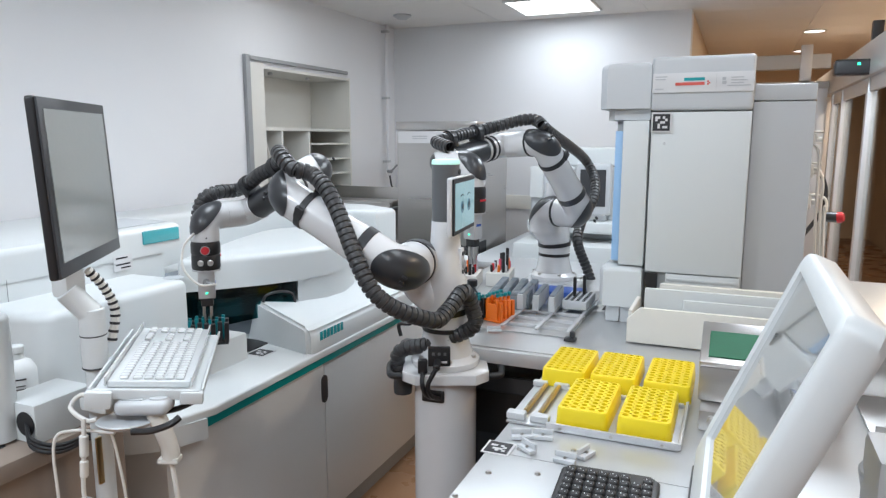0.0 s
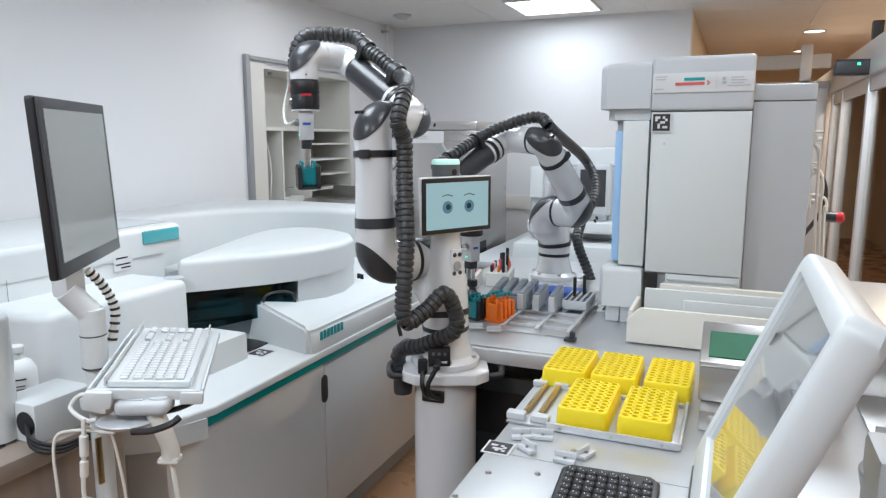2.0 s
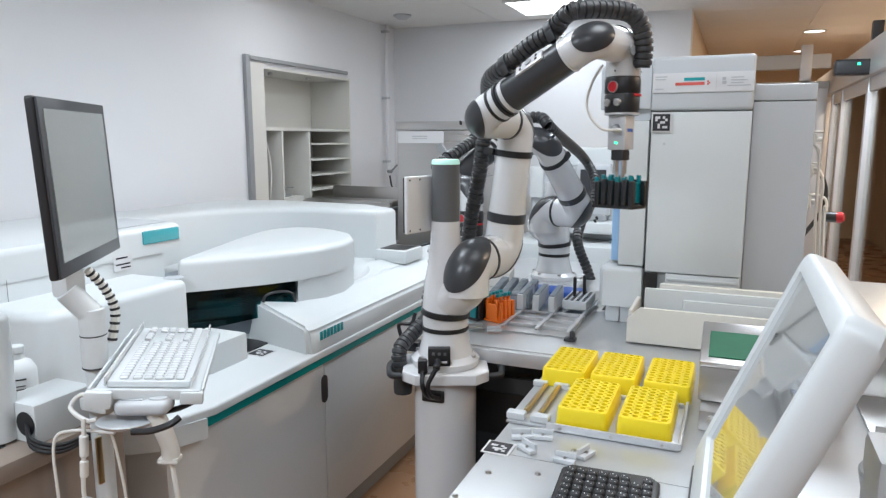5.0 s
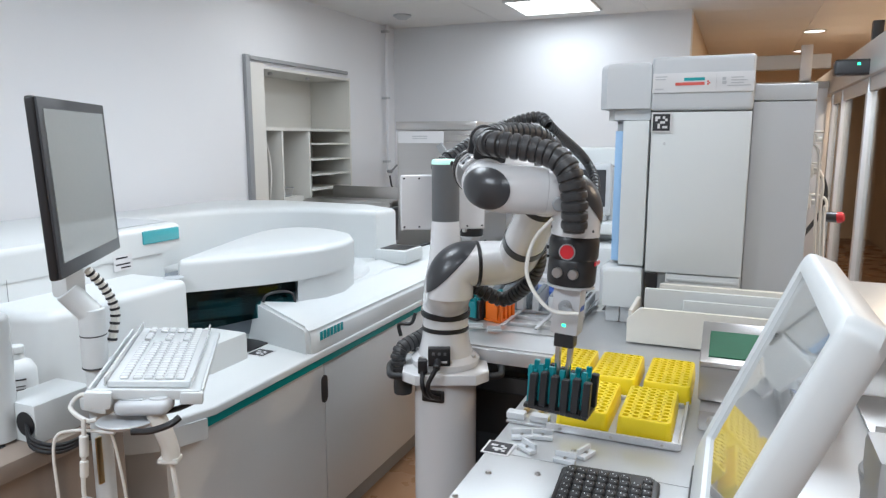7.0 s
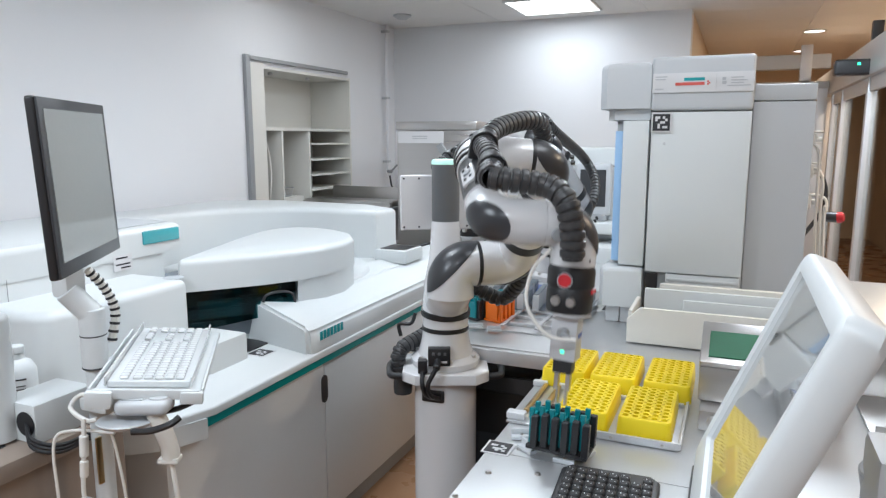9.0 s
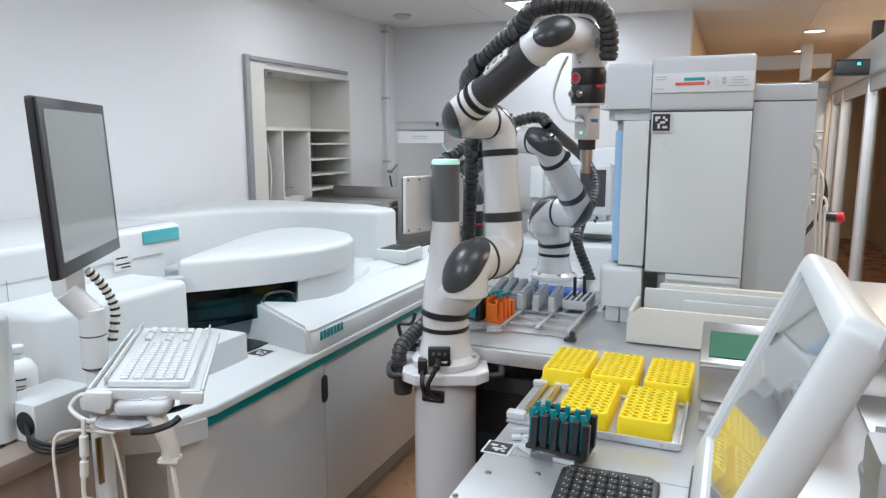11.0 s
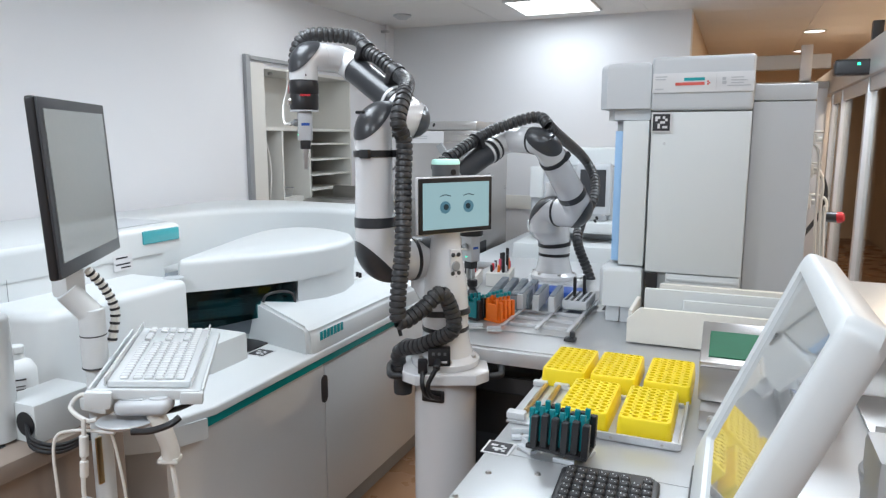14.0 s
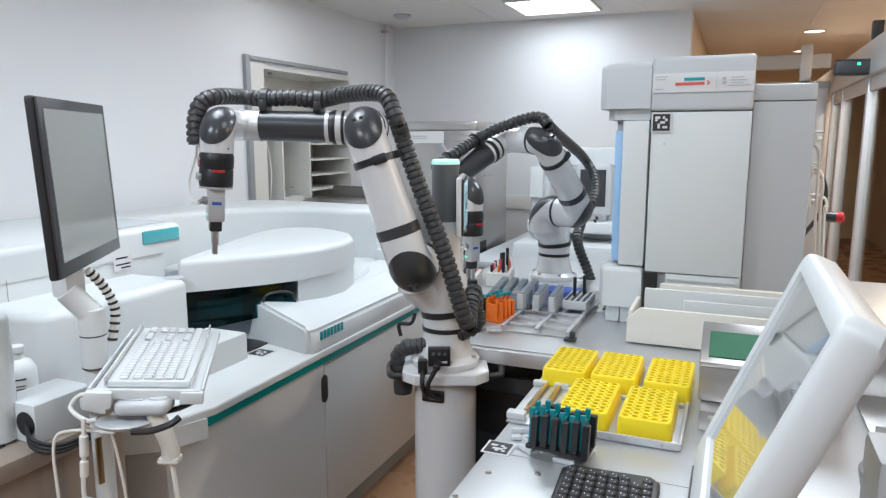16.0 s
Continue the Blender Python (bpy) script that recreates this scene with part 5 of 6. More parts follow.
def build_arm(label, m, screen):
    t = thing("robot", label, "robot", m, "robots")
    part("base", lathe([(0, 0), (0.096, 0), (0.099, 0.004), (0.099, 0.018), (0.094, 0.023), (0.08, 0.032), (0.072, 0.06), (0.067, 0.085), (0.066, 0.10), (0, 0.10)], None, 40),
         "robotwhite", t)
    for a in range(0, 360, 60):
        part("bolt", lathe([(0, 0.034), (0.007, 0.034), (0.009, 0.027), (0, 0.026)], pose(0.087 * math.cos(radians(a)), 0.087 * math.sin(radians(a)), -0.001), 10), "steel", t)
    part("base_ring", lathe([(0.0655, 0.101), (0.0675, 0.102), (0.0675, 0.112), (0.0655, 0.113)], None, 40), "black", t, "black joint ring")
    # shoulder: upright barrel that leans out to the side and turns level
    z0 = 0.114 - SH
    bend = ((0, 0, -0.09), (0, 0, 0), (0, 0.072, 0), 0.064, 0.062, 0.05)
    barrel = lathe([(0, z0), (0.066, z0), (0.066, z0 + 0.06), (0.060, -0.06), (0.048, 0.0), (0.042, 0.06), (0.040, 0.112), (0, 0.112)], pose(-OH, 0, 0), 40)
    leaning = tube([(-OH, 0, z0 + 0.002), (-OH, 0, z0 + 0.05), (-OH * 0.55, 0, -0.10), (-0.010, 0, -0.075), (0, 0, -0.058)], 0.0625, 32)
    sh = part("shoulder", join(barrel, leaning, bend_tube(*bend)), "robotwhite", t)
    part("band", ring_at((-OH, 0, z0 + 0.040), (0.10, 0, 1), 0.067, 0.018, 0.004), "black", sh, "black strap")
    part("motor_cap", bend_cap(*bend, -0.006), "dark", sh, "dark oval motor cap")
    part("joint_ring", ring_at((0, 0.072, 0), (0, 1, 0), 0.062, 0.010), "black", sh, "black joint ring")
    pan = part("button_panel", box((-OH - 0.045, 0, -0.012), (0.014, 0.034, 0.10), 0.006, m=None), "robotwhite", sh)
    part("dial", lathe(rod_prof(0.014, 0.006), frame_to((-OH - 0.051, 0, -0.010), (-1, 0, 0))), "midgrey", pan)
    for dy, dz in ((-0.009, 0.022), (0.009, 0.022), (-0.010, -0.030), (0.010, -0.030), (0, -0.044)):
        part("button", lathe(rod_prof(0.0065, 0.005), frame_to((-OH - 0.051, dy, dz), (-1, 0, 0)), 14), "dark", pan)
    if screen:
        part("post", lathe([(0, 0.1125), (0.039, 0.1125), (0.039, 0.270), (0, 0.270)], pose(-OH, 0, 0), 32), "post", sh, "grey sensor post")
        part("light_ring", lathe([(0, 0.2705), (0.0395, 0.2705), (0.0395, 0.279), (0.036, 0.284), (0, 0.286)], pose(-OH, 0, 0), 32), "mint", sh, "mint light ring")
        part("lens", rod((-OH - 0.038, 0, 0.250), (-OH - 0.042, 0, 0.250), 0.009), "black", sh)
        c = Vector((-OH - 0.048, 0, 0.1606))
        part("screen_back", box(c + Vector((0.005, 0, 0)), (0.014, 0.246, 0.158), 0.006, 3), "robotwhite", sh)
        part("screen_bezel", box(c + Vector((-0.005, 0, 0)), (0.006, 0.239, 0.151), 0.003), "black", sh)
        scr = part("display", box(c + Vector((-0.0088, 0, 0)), (0.0016, 0.216, 0.126)), "face", sh, "lit pale blue display")
        for s in (-1, 1):
            part("eye", lathe([(0, 0.0008), (0.017, 0.0008), (0.017, 0), (0, 0)], frame_to(c + Vector((-0.0098, s * 0.038, -0.004)), (-1, 0, 0))), "faceblue", scr)
            part("pupil", lathe([(0, 0.0008), (0.008, 0.0008), (0.008, 0), (0, 0)], frame_to(c + Vector((-0.0108, s * 0.036, -0.003)), (-1, 0, 0))), "faceink", scr)
            part("brow", tube([c + Vector((-0.0098, s * 0.02, 0.026)), c + Vector((-0.0098, s * 0.038, 0.03)), c + Vector((-0.0098, s * 0.056, 0.026))], 0.0012, 6), "faceink", scr)
        for dy in (-0.113, -0.07, 0.07, 0.113):
            for dz in (-0.069, 0.069):
                part("screw", rod(c + Vector((0.0115, dy, dz)), c + Vector((0.0135, dy, dz)), 0.003, 8), "ink", sh)
    # lower half of the upper arm: level from the shoulder, then up along z
    bend = ((0, 0.078 - S1, 0), (0, 0, 0), (0, 0, 0.100), 0.062, 0.056, 0.052)
    kn = part("upper_arm_base", bend_tube(*bend), "robotwhite", t)
    part("motor_cap", bend_cap(*bend, -0.004), "dark", kn, "dark oval motor cap")
    part("cap_mark", join(box((-0.008, 0.054, -0.030), (0.008, 0.008, 0.014), 0.002), box((0.008, 0.054, -0.030), (0.008, 0.008, 0.014), 0.002)), "black", kn)
    # upper half, which turns about z, up to the elbow
    bend = ((0, 0, 0.240), (0, 0, L1), (0, -0.048, L1), 0.051, 0.050, 0.044)
    up = part("upper_arm", join(lathe([(0, 0.128), (0.055, 0.128), (0.0525, 0.18), (0.051, 0.245), (0, 0.245)], None, 36), bend_tube(*bend)), "robotwhite", t)
    part("band", lathe([(0.050, 0.1005), (0.0575, 0.101), (0.0572, 0.127), (0.050, 0.1275)], None, 36), "dark", up, "dark band")
    part("motor_cap", bend_cap(*bend, -0.002), "dark", up, "dark oval motor cap")
    part("cap_mark", join(box((-0.009, 0.046, L1 + 0.018), (0.010, 0.010, 0.008), 0.002), box((0.009, 0.046, L1 + 0.018), (0.010, 0.010, 0.008), 0.002)), "black", up)
    part("joint_ring", ring_at((0, -0.050, L1), (0, 1, 0), 0.050, 0.009), "black", up, "black joint ring")
    cl = part("hose_clamp", lathe([(0.0505, 0.291), (0.0545, 0.292), (0.0545, 0.309), (0.0505, 0.310)], None, 36), "black", up, "black hose clamp")
    part("clamp_buckle", box((-0.02, 0.051, 0.30), (0.035, 0.012, 0.024), 0.003), "black", cl, "black strap buckle")
    part("clamp_block", box((-0.064, -0.035, 0.30), (0.05, 0.03, 0.02), 0.003), "black", cl)
    # elbow housing and forearm
    bend = ((0, SF - 0.055, 0), (0, 0, 0), (0, 0, 0.098), 0.050, 0.046, 0.044)
    fo = part("forearm", bend_tube(*bend), "robotwhite", t)
    part("motor_cap", bend_cap(*bend, -0.004), "dark", fo, "dark oval motor cap")
    part("cap_light", rod((0, -0.044, -0.018), (0, -0.0485, -0.022), 0.006, 14), "black", fo)
    for z in (0.078, 0.104):
        part("joint_ring", ring_at((0, 0, z), (0, 0, 1), 0.046, 0.010), "black", fo, "black joint ring")
    part("forearm_tube", lathe([(0, 0.109), (0.044, 0.109), (0.043, 0.14), (0.042, L2 - 0.08), (0.043, L2 - 0.068), (0, L2 - 0.068)], None, 32), "dark", fo, "dark grey forearm tube")
    part("white_ring", ring_at((0, 0, 0.122), (0, 0, 1), 0.0435, 0.012), "robotwhite", fo)
    part("white_ring", ring_at((0, 0, L2 - 0.068), (0, 0, 1), 0.043, 0.005), "robotwhite", fo)
    pm = pose(0, 0, 0, 0, 0, 50)
    bp = part("control_patch", box((-0.043, 0.0, 0.225), (0.008, 0.034, 0.085), 0.004, m=pm), "robotwhite", fo, "white control patch")
    part("dial", lathe(rod_prof(0.010, 0.004), pm @ frame_to((-0.047, 0, 0.225), (-1, 0, 0)), 16), "midgrey", bp)
    for dy, dz in ((-0.007, 0.025), (0.007, 0.025), (-0.007, -0.025), (0.007, -0.025)):
        part("button", lathe(rod_prof(0.004, 0.003), pm @ frame_to((-0.047, dy, 0.225 + dz), (-1, 0, 0)), 10), "dark", bp)
    for z in (0.150, 0.30):
        part("hose_clip", join(box((-0.055, 0.0, z), (0.03, 0.06, 0.022), 0.004), lathe([(0.0235, -0.011), (0.029, -0.010), (0.029, 0.010), (0.0235, 0.011)], pose(-0.073, 0, z), 20)), "black", fo, "black hose clip")
    # end of the forearm: turns from z to x
    bend = ((0, 0, -0.0655), (0, 0, 0), (WR - 0.062, 0, 0), 0.0425, 0.0425, 0.037)
    en = part("forearm_end", bend_tube(*bend), "robotwhite", t)
    part("motor_cap", bend_cap(*bend, 0.010), "dark", en, "dark oval motor cap")
    # wrist: turns from x down to the tool
    bend = ((-0.0615, 0, 0), (0, 0, 0), (0, 0, -0.0745), 0.0425, 0.0425, 0.038)
    wr = part("wrist", bend_tube(*bend), "robotwhite", t)
    part("wrist_cap", bend_cap(*bend, -0.006), "dark", wr, "dark rounded wrist cap")
    part("port", rod((-0.042, -0.041, -0.018), (-0.042, -0.047, -0.018), 0.013, 20), "midgrey", wr, "round side port")
    for a in (60, 180, 300):
        part("screw", rod((0.042 * math.cos(radians(a)), 0.042 * math.sin(radians(a)), -0.062), (0.0445 * math.cos(radians(a)), 0.0445 * math.sin(radians(a)), -0.062), 0.0025, 8), "ink", wr)
    # hand: gripper changer and fingers
    ha = part("gripper", join(lathe([(0, -0.162), (0.041, -0.162), (0.043, -0.155), (0.043, -0.120), (0.041, -0.116), (0.044, -0.112), (0.044, -0.083), (0.041, -0.0755), (0, -0.0755)], None, 36)),
              "black", t, "black tool changer")
    part("mount_ring", lathe([(0.0, -0.1625), (0.0425, -0.1625), (0.0425, -0.167), (0.0, -0.167)], None, 36), "alu", ha)
    part("name_plate", box((0.0255, 0, -0.205), (0.001, 0.024, 0.008)), "blue", ha, "small blue plate")
    part("gripper_body", box((0, 0, -0.2105), (0.050, 0.042, 0.086), 0.004), "alu", ha, "metal gripper body")
    part("red_mark", box((0.0437, 0, -0.12), (0.003, 0.03, 0.006), 0.0), "red", ha)
    part("badge", lathe([(0, 0.003), (0.012, 0.003), (0.013, 0), (0, 0)], frame_to((0.0, -0.0425, -0.10), (0, -1, 0)), 20), "red", ha, "round red badge")
    part("badge_rim", lathe([(0.0125, 0.0025), (0.0145, 0.0025), (0.0145, 0), (0.0125, 0)], frame_to((0.0, -0.0425, -0.10), (0, -1, 0)), 20), "midgrey", ha)
    for dx in (-0.014, 0.014):
        part("bolt", rod((dx, -0.038, -0.138), (dx, -0.049, -0.138), 0.009, 16), "steel", ha)
    part("air_fitting", join(rod((0.0, -0.019, -0.20), (0.0, -0.034, -0.20), 0.011, 14), rod((0.0, -0.034, -0.20), (0.02, -0.045, -0.205), 0.006, 10)), "midgrey", ha)
    part("status_light", box((0.0, -0.0215, -0.236), (0.007, 0.001, 0.005)), "led", ha, "green status light")
    part("air_hose", tube([(0.03, -0.045, -0.205), (-0.02, -0.06, -0.20), (-0.062, -0.06, -0.15), (-0.062, -0.045, -0.09), (-0.03, -0.045, -0.045)], 0.0036), "whitetube", ha, "thin white air hose")
    part("finger_mount", box((0, 0, -0.2665), (0.036, 0.03, 0.026), 0.003), "black", ha)
    for dx in (-0.011, 0.011):
        part("finger", join(box((dx, 0, -0.296), (0.008, 0.016, 0.034), 0.001), box((dx * 0.75, 0, -0.325), (0.005, 0.012, 0.032), 0.001)), "steel", ha, "slim metal finger")
    t_links = dict(shoulder=sh, knee=kn, upper=up, fore=fo, end=en, wrist=wr, hand=ha)
    for k, f in arm_frames((120, 10, 0, 60, 0, 0)).items():
        if k in t_links:
            t_links[k].matrix_basis = f
    return t, t_links


def hose_points(q, p0, p1):
    f = arm_frames(q)
    sh, up, fo, wr = f["shoulder"], f["upper"], f["fore"], f["wrist"]
    h, n = sh.to_3x3().col[0], sh.to_3x3().col[1]
    an = radians(158)
    c1 = (h * math.cos(an) + n * math.sin(an)) * 0.094 + ZUP * 0.155
    lean = up.to_3x3().col[2].z
    c2 = up @ Vector((-0.083, -0.035, 0.30))
    low = f["a"] - h * (0.02 + 0.125 * lean) + n * 0.01 - ZUP * 0.125
    down = Vector((0, 0, -0.10)) * (1 - lean * lean) - h * 0.01 + n * 0.17 * (1 - lean)
    return [p0, p1, (p1 + c1) * 0.56 - ZUP * 0.035, c1 - ZUP * 0.035, c1 + ZUP * 0.02, c1 * 0.78 + low * 0.22 + ZUP * 0.07, c1 * 0.4 + low * 0.6 + ZUP * 0.02, low,
            low.lerp(c2, 0.45) + down, c2 - (c2 - low).normalized() * 0.07 + n * 0.06 * (1 - lean), c2 + up.to_3x3().col[2] * 0.03,
            up @ Vector((-0.085, -0.01, L1 - 0.01)), up @ Vector((-0.070, -0.05, L1 + 0.062)),
            fo @ Vector((-0.088, 0.04, 0.065)), fo @ Vector((-0.073, 0.0, 0.15)), fo @ Vector((-0.078, 0.0, 0.23)), fo @ Vector((-0.073, 0.0, 0.30)),
            fo @ Vector((-0.078, -0.01, L2 - 0.01)), wr @ Vector((-0.075, -0.03, 0.070)), wr @ Vector((-0.04, -0.058, 0.048)), wr @ Vector((-0.024, -0.066, 0.0)), wr @ Vector((-0.018, -0.062, -0.055))]


def rear_hose_points(q):
    """Hose of the rear arm: fixed up to its elbow, then along the forearm."""
    f = arm_frames(q)
    up, fo, wr = f["upper"], f["fore"], f["wrist"]
    return [Vector(p) + Vector((-0.0152, 0.0388, 0)) for p in HOSE_2] + [up @ Vector((-0.075, -0.01, L1 - 0.02)), up @ Vector((-0.068, -0.05, L1 + 0.055)), fo @ Vector((-0.080, 0.04, 0.065)),
            fo @ Vector((-0.073, 0.0, 0.15)), fo @ Vector((-0.076, 0.0, 0.23)), fo @ Vector((-0.073, 0.0, 0.30)), fo @ Vector((-0.070, -0.01, L2 - 0.02)), wr @ Vector((-0.085, -0.02, 0.055))]


def hose_frames(q, p0, p1, count):
    return frames_along(hose_points(q, p0, p1), count)


def frames_along(points, count):
    path = smooth_path(points, 10)
    run = [0.0]
    for a, b in zip(path, path[1:]):
        run.append(run[-1] + (b - a).length)
    out, k = [], 0
    side = Vector((0.3, 0.2, 1)).normalized()
    for i in range(count):
        s = run[-1] * (i + 0.5) / count
        while run[k + 1] < s:
            k += 1
        f = (s - run[k]) / max(1e-9, run[k + 1] - run[k])
        p = path[k].lerp(path[k + 1], f)
        d = (path[min(k + 2, len(path) - 1)] - path[max(k - 1, 0)]).normalized()
        y = d.cross(side)
        y = y.normalized() if y.length > 1e-4 else Vector((1, 0, 0))
        side = y.cross(d).normalized()
        out.append(basis(side, y, d, p))
    return out


HOSE_N = 118
# hose of the rear arm: from the table up beside the shoulder, over the elbow to the wrist
HOSE_2 = [(0.189, -0.004, -0.06), (0.152, 0.019, 0.033), (0.1, 0.039, 0.152), (0.096, 0.141, 0.235), (0.129, 0.215, 0.325), (0.117, 0.292, 0.415), (0.058, 0.306, 0.514)]


def build_hose(parent):
    h = part("hose", bm_rings(), "rubber", parent, "black corrugated cable hose")
    ring = mesh_of("hose_ring", lathe([(0.0185, -0.012), (0.0185, -0.007), (0.0222, -0.0055), (0.0228, 0.0), (0.0222, 0.0055), (0.0185, 0.007), (0.0185, 0.012)], None, 16), "rubber")
    rings = []
    for i in range(HOSE_N):
        o = new("hose_ring", ring)
        o.parent = h
        rings.append(o)
    return rings


def bm_rings():
    # fixed gland where the hose leaves the base
    return lathe([(0.0, -0.02), (0.026, -0.02), (0.028, 0.0), (0.026, 0.03), (0.0, 0.03)], pose(*GLAND), 20)


GLAND = (-0.112, -0.055, -0.07)
P0 = Vector(GLAND)
P1 = Vector((-0.122, -0.058, 0.03))

R1 = pose(-0.7455, 1.7754, BASE_Z)
R2 = pose(-0.7062, 2.9007, TZ + 0.0025)
arm_1, links_1 = build_arm("white and dark grey robot arm with a face display", R1, True)
rings_1 = build_hose(arm_1)
arm_2, links_2 = build_arm("white and dark grey robot arm on the rear table", R2, False)
rings_2 = build_hose(arm_2)
rack = sample_rack("sample_rack", "black carried sample rack with teal inserts", pose(0, 0, 0), 6, "black", "tealplastic", "sample racks")


def build_pedestal():
    t = thing("robot_pedestal", "white round robot pedestal with black handle", "pedestal", pose(-0.7455, 1.7754, 0))
    part("column", lathe([(0, 0.02), (0.0905, 0.02), (0.0905, 0.825), (0, 0.825)], None, 48), "robotwhite", t)
    part("foot", lathe([(0, 0), (0.16, 0), (0.16, 0.012), (0.14, 0.019), (0, 0.019)], None, 40), "robotwhite", t)
    pm = pose(0, 0, 0, 0, 0, 23)
    part("top_plate", prism([(-0.122, -0.075), (-0.085, -0.112), (0.085, -0.112), (0.122, -0.075), (0.122, 0.075), (0.085, 0.112), (-0.085, 0.112), (-0.122, 0.075)], 0.832, 0.861, 0.004, m=pm), "robotwhite", t)
    # cable opening and connectors face the room
    m = frame_to(Vector((0, 0, 0.79)) + Vector((0.352, -0.936, 0)) * 0.0885 + Vector((-0.032, -0.004, 0)), (0.352 - 0.30, -0.936, 0), (0, 0, 1))
    part("cable_opening", box((0, 0, 0.002), (0.036, 0.066, 0.012), 0.006, 3, m=m), "black", t, "black rounded cable opening")
    for q in (-1, 1):
        part("handle", tube([pm @ Vector((q * 0.122, -0.075, 0.846)), pm @ Vector((q * 0.150, -0.070, 0.846)), pm @ Vector((q * 0.160, -0.04, 0.846)), pm @ Vector((q * 0.160, 0.04, 0.846)), pm @ Vector((q * 0.122, 0.06, 0.846))], 0.010, 10), "black", t, "black grab handle")
    part("bracket", box((-0.13, 0.045, 0.885), (0.06, 0.04, 0.03), 0.005), "dark", t, "black bracket")
    part("bracket_hook", tube([(-0.16, 0.03, 0.915), (-0.165, 0.03, 0.95), (-0.13, 0.04, 0.955), (-0.12, 0.05, 0.985)], 0.006), "black", t)
    c = thing("connector_block", "black connector block with plugged cables", "connector", pose(-0.7455, 1.7754, 0.862))
    pm = pose(0, 0, 0, 0, 0, 23)
    part("block", box((-0.018, -0.084, 0.045), (0.062, 0.03, 0.05), 0.003, m=pm), "black", c)
    for k in range(3):
        part("port", box((-0.034 + k * 0.016, -0.0998, 0.056), (0.008, 0.002, 0.009), 0.001, m=pm), "post", c)
    part("plug", box((-0.064, -0.100, 0.022), (0.026, 0.026, 0.038), 0.004, m=pm), "black", c)
    part("plug", rod(pm @ Vector((-0.022, -0.098, 0.036)), pm @ Vector((-0.026, -0.136, 0.026)), 0.010), "black", c)
    part("label", box((-0.004, -0.1, 0.033), (0.016, 0.001, 0.006), m=pm), "paper", c)
    for k in range(2):
        part("cable", tube([pm @ Vector((-0.064 + k * 0.038, -0.110 - k * 0.024, 0.008 + k * 0.018)), pm @ Vector((-0.064 + k * 0.016, -0.134, -0.02)), pm @ Vector((-0.052 + k * 0.010, -0.122, -0.055)), pm @ Vector((-0.016, -0.090, -0.078))], 0.0065), "black", c, "black cable")
    b2 = thing("robot_plinth", "white square robot plinth on the table", "plinth", pose(-0.7062, 2.9007, TZ))
    part("pad", box((0, 0, 0.0014), (0.23, 0.23, 0.0020)), "robotwhite", b2)


build_pedestal()


def glide(rows, t):
    """Smooth values between the rows of (t, values...)."""
    if t <= rows[0][0]:
        return rows[0][1:]
    if t >= rows[-1][0]:
        return rows[-1][1:]
    i = max(k for k in range(len(rows)) if rows[k][0] <= t)
    i = min(i, len(rows) - 2)
    a, b = rows[i], rows[i + 1]
    dt = b[0] - a[0]
    f = (t - a[0]) / dt
    out = []
    for k in range(1, len(a)):
        def slope(j):
            if j <= 0 or j >= len(rows) - 1:
                return 0.0
            s0 = (rows[j][k] - rows[j - 1][k]) / (rows[j][0] - rows[j - 1][0])
            s1 = (rows[j + 1][k] - rows[j][k]) / (rows[j + 1][0] - rows[j][0])
            return 0.0 if s0 * s1 <= 0 else 2 * s0 * s1 / (s0 + s1)
        m0, m1 = slope(i), slope(i + 1)
        h00, h10 = 2 * f ** 3 - 3 * f * f + 1, f ** 3 - 2 * f * f + f
        h01, h11 = -2 * f ** 3 + 3 * f * f, f ** 3 - f * f
        out.append(h00 * a[k] + h10 * dt * m0 + h01 * b[k] + h11 * dt * m1)
    return out


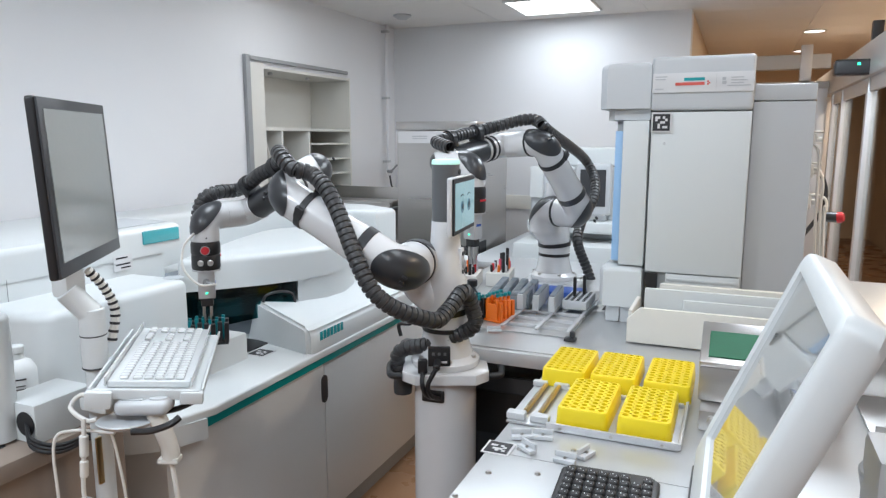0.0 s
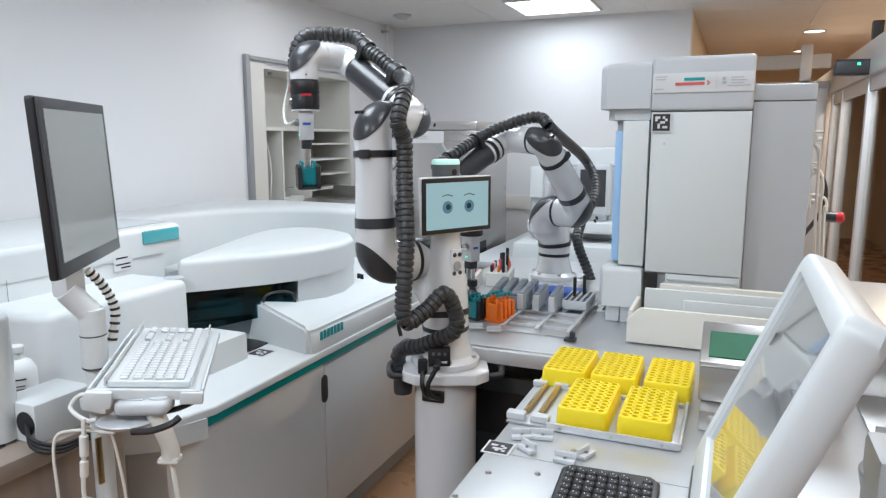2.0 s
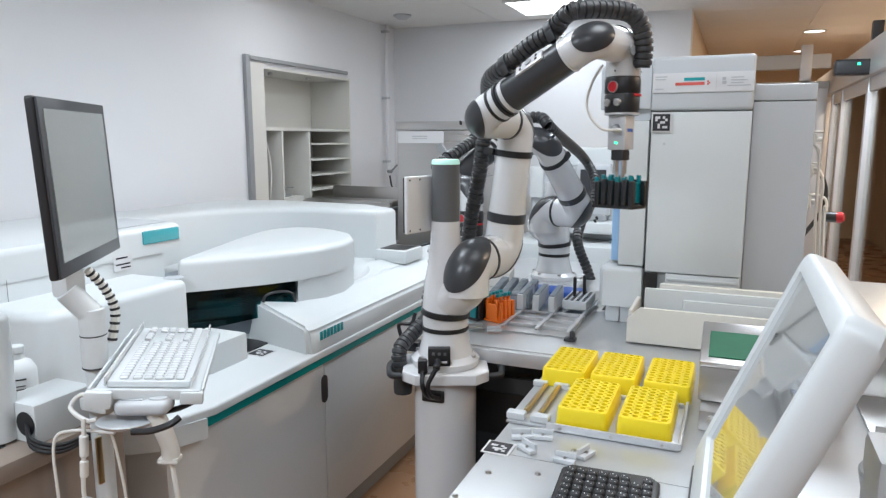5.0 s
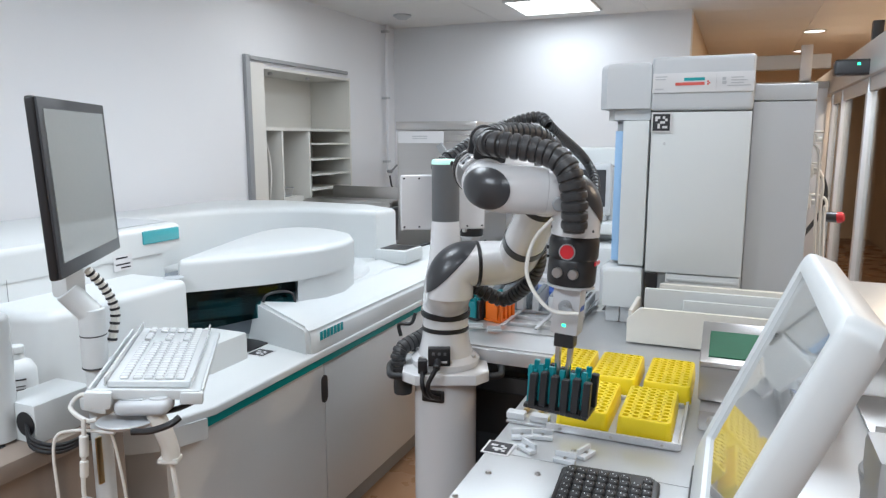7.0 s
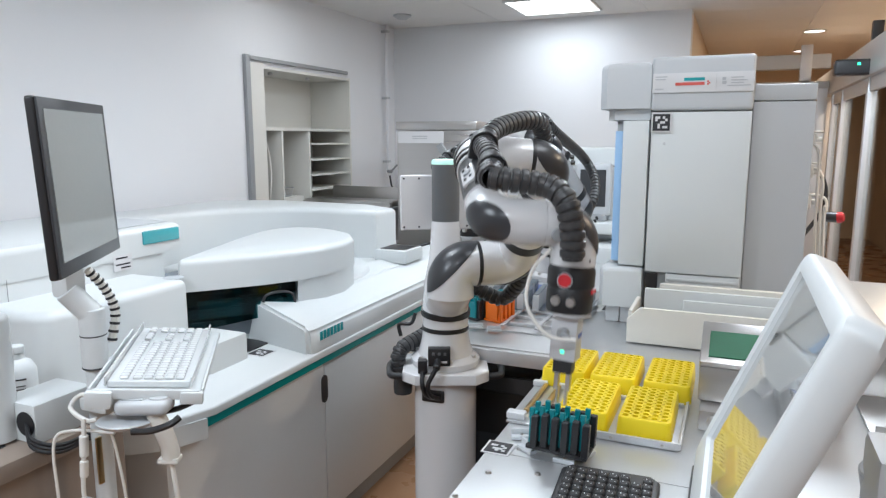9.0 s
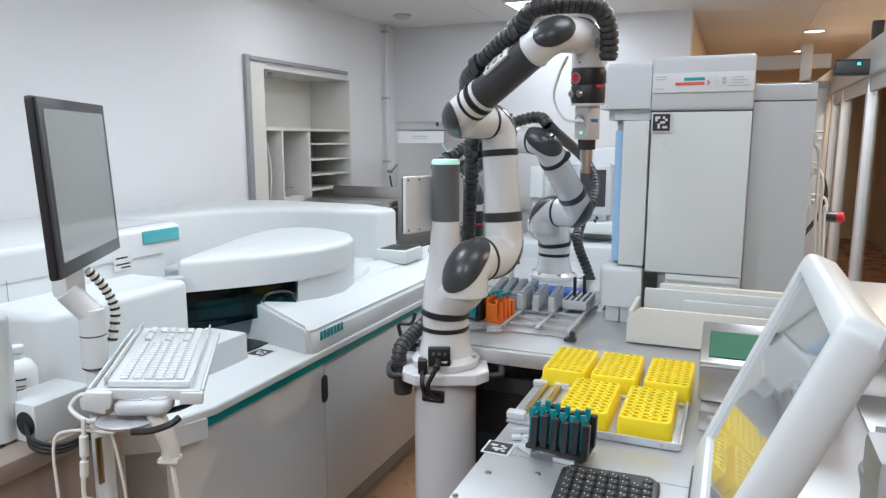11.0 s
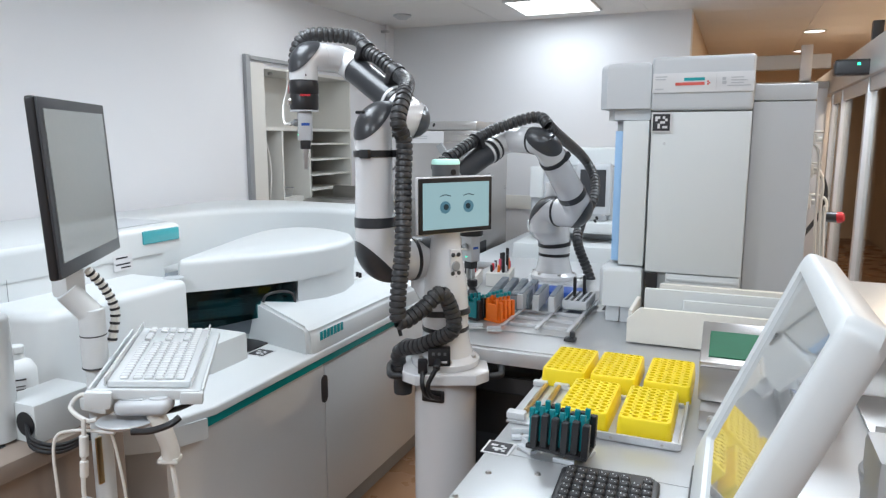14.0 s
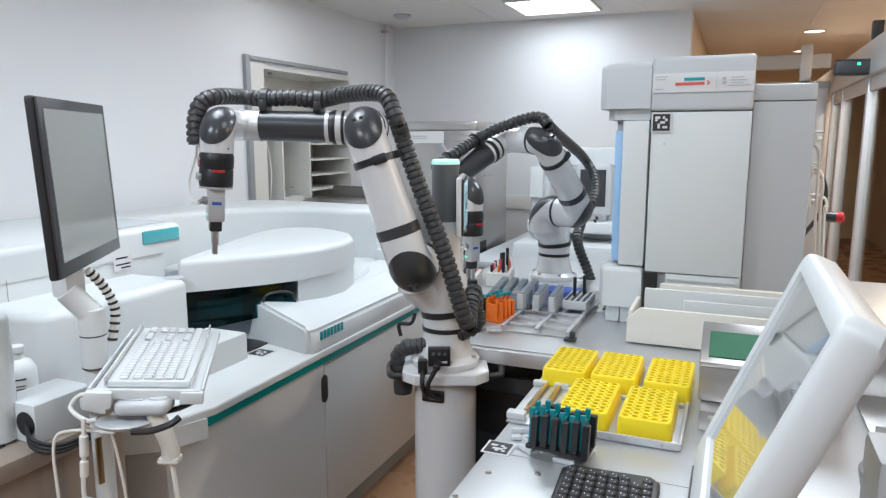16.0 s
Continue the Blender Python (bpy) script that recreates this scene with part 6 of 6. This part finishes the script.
# joint angles of the front arm: heading, lean, roll, elbow, forearm roll, wrist
ARM_1 = [
    (0, 187.5, 59.8, -22.4, 58.0, 1.0, -0.4),
    (0.55, 187.5, 59.8, -22.4, 58.0, 1.0, -0.4),
    (0.7, 186.2, 55.5, -20.9, 59.5, 0.7, -0.6),
    (1, 180.5, 34.5, -10.5, 69.7, -0.6, 0.4),
    (1.2, 172.7, 19.0, -2.0, 72.3, -1.1, 0.7),
    (1.5, 158.7, 3.3, 6.7, 66.3, 0.2, -0.6),
    (2, 150.6, 1.5, 12.0, 57.3, -0.1, 0.2),
    (2.5, 128.6, 9.8, -1.5, 45.0, -0.1, 0.1),
    (3, 81.3, -13.7, -3.1, 52.3, 0.0, 0.0),
    (3.5, 61.2, -17.3, 3.8, 65.0, -1.9, -1.5),
    (4, 34.6, -16.2, -0.2, 64.8, -0.1, -1.1),
    (6.5, -58.1, 48.3, -8.3, 39.7, -3.2, -0.3),
    (7, -57.4, 50.6, -11.0, 43.1, -3.3, 0.8),
    (7.5, -56.2, 44.3, -7.5, 65.9, -4.5, -2.9),
    (8.2, -56.1, 46.3, -8.6, 64.7, -2.8, 0.2),
    (8.75, -56.1, 46.3, -8.6, 64.7, -2.8, 0.2),
    (9, -55.9, 43.4, -8.8, 63.6, -3.9, -2.6),
    (9.2, -57.0, 52.5, -13.6, 40.9, -2.9, 1.4),
    (11.3, -8.2, -12.4, -2.9, 64.7, 2.8, 1.1),
    (11.5, 7.7, -15.7, -5.0, 64.0, 0.9, 0.0),
    (12, 50.0, -16.9, 2.8, 63.8, 0.0, 0.0),
    (12.5, 62.7, -16.7, 2.7, 63.7, -1.7, -1.2),
    (13, 118.8, 8.4, -2.0, 46.8, -0.1, 0.1),
    (13.45, 145.3, 0.8, 17.5, 58.1, 0.2, -0.2),
    (14.55, 145.3, 0.8, 17.5, 58.1, 0.2, -0.2),
    (14.7, 152.3, -1.3, 19.8, 68.7, 0.1, -0.2),
    (15, 160.8, -1.9, 27.9, 78.9, 1.0, -2.6),
    (15.5, 171.8, 1.8, 20.5, 77.4, 0.9, -2.8),
    (16, 198.8, 18.4, 2.6, 70.2, 0.5, -4.0),
]
# heading of the gripper about its own upright axis
SPIN = [(0.0, 40), (0.7, 34), (1.0, 4), (1.5, -24), (2.0, -52), (3.0, -37), (3.5, -30), (4.0, -36), (6.5, -3), (9.2, -3), (11.3, -36), (12.5, -32), (13.0, -42), (13.45, -52), (14.6, -52), (15.5, -46), (16.0, -42)]
ARM_2 = [(0.0, 247.3, 43.0, 5.3, 56.1, 0.1, 0.2), (0.1, 247.3, 43.0, 5.3, 56.1, 0.1, 0.2), (0.6, 247.8, 42.3, -3.1, 73.9, 0.0, 0.1), (16.0, 247.8, 42.3, -3.1, 73.9, 0.0, 0.1)]


def held(table, t):
    """The gripper's pose, turned to its heading."""
    f = arm_frames(glide(table, t))["hand"]
    return f @ pose(0, 0, 0, 0, 0, glide(SPIN, t)[0] - math.degrees(math.atan2(f[1][0], f[0][0])))


def motions():
    times = [round(0.15 * i, 3) for i in range(107)] + [16.0]
    for links, table in ((links_1, ARM_1), (links_2, ARM_2)):
        for k, ob in links.items():
            tt = times if table is ARM_1 else [0.0, 0.1, 0.25, 0.4, 0.6, 16.0]
            walk(ob, [(t, held(table, t) if k == "hand" and table is ARM_1 else arm_frames(glide(table, t))[k]) for t in tt])
    tt = [round(0.25 * i, 3) for i in range(65)]
    rear = [(t, frames_along(rear_hose_points(glide(ARM_2, t)), HOSE_N)) for t in (0.0, 0.1, 0.25, 0.4, 0.6, 16.0)]
    tabs = [(t, hose_frames(glide(ARM_1, t), P0, P1, HOSE_N)) for t in tt]
    for i, ob in enumerate(rings_1):
        walk(ob, [(t, f[i]) for t, f in tabs])
    for i in range(HOSE_N):
        walk(rings_2[i], [(t, f[i]) for t, f in rear])
    # the carried rack follows the hand from the analyser to the table
    rows = []
    for t in times:
        if t <= 8.25:
            rows.append((t, R1 @ held(ARM_1, min(t, 8.2)) @ pose(0, 0, -TOOL)))
    last = rows[-1][1]
    rows.append((16.0, last))
    walk(rack, rows)


motions()
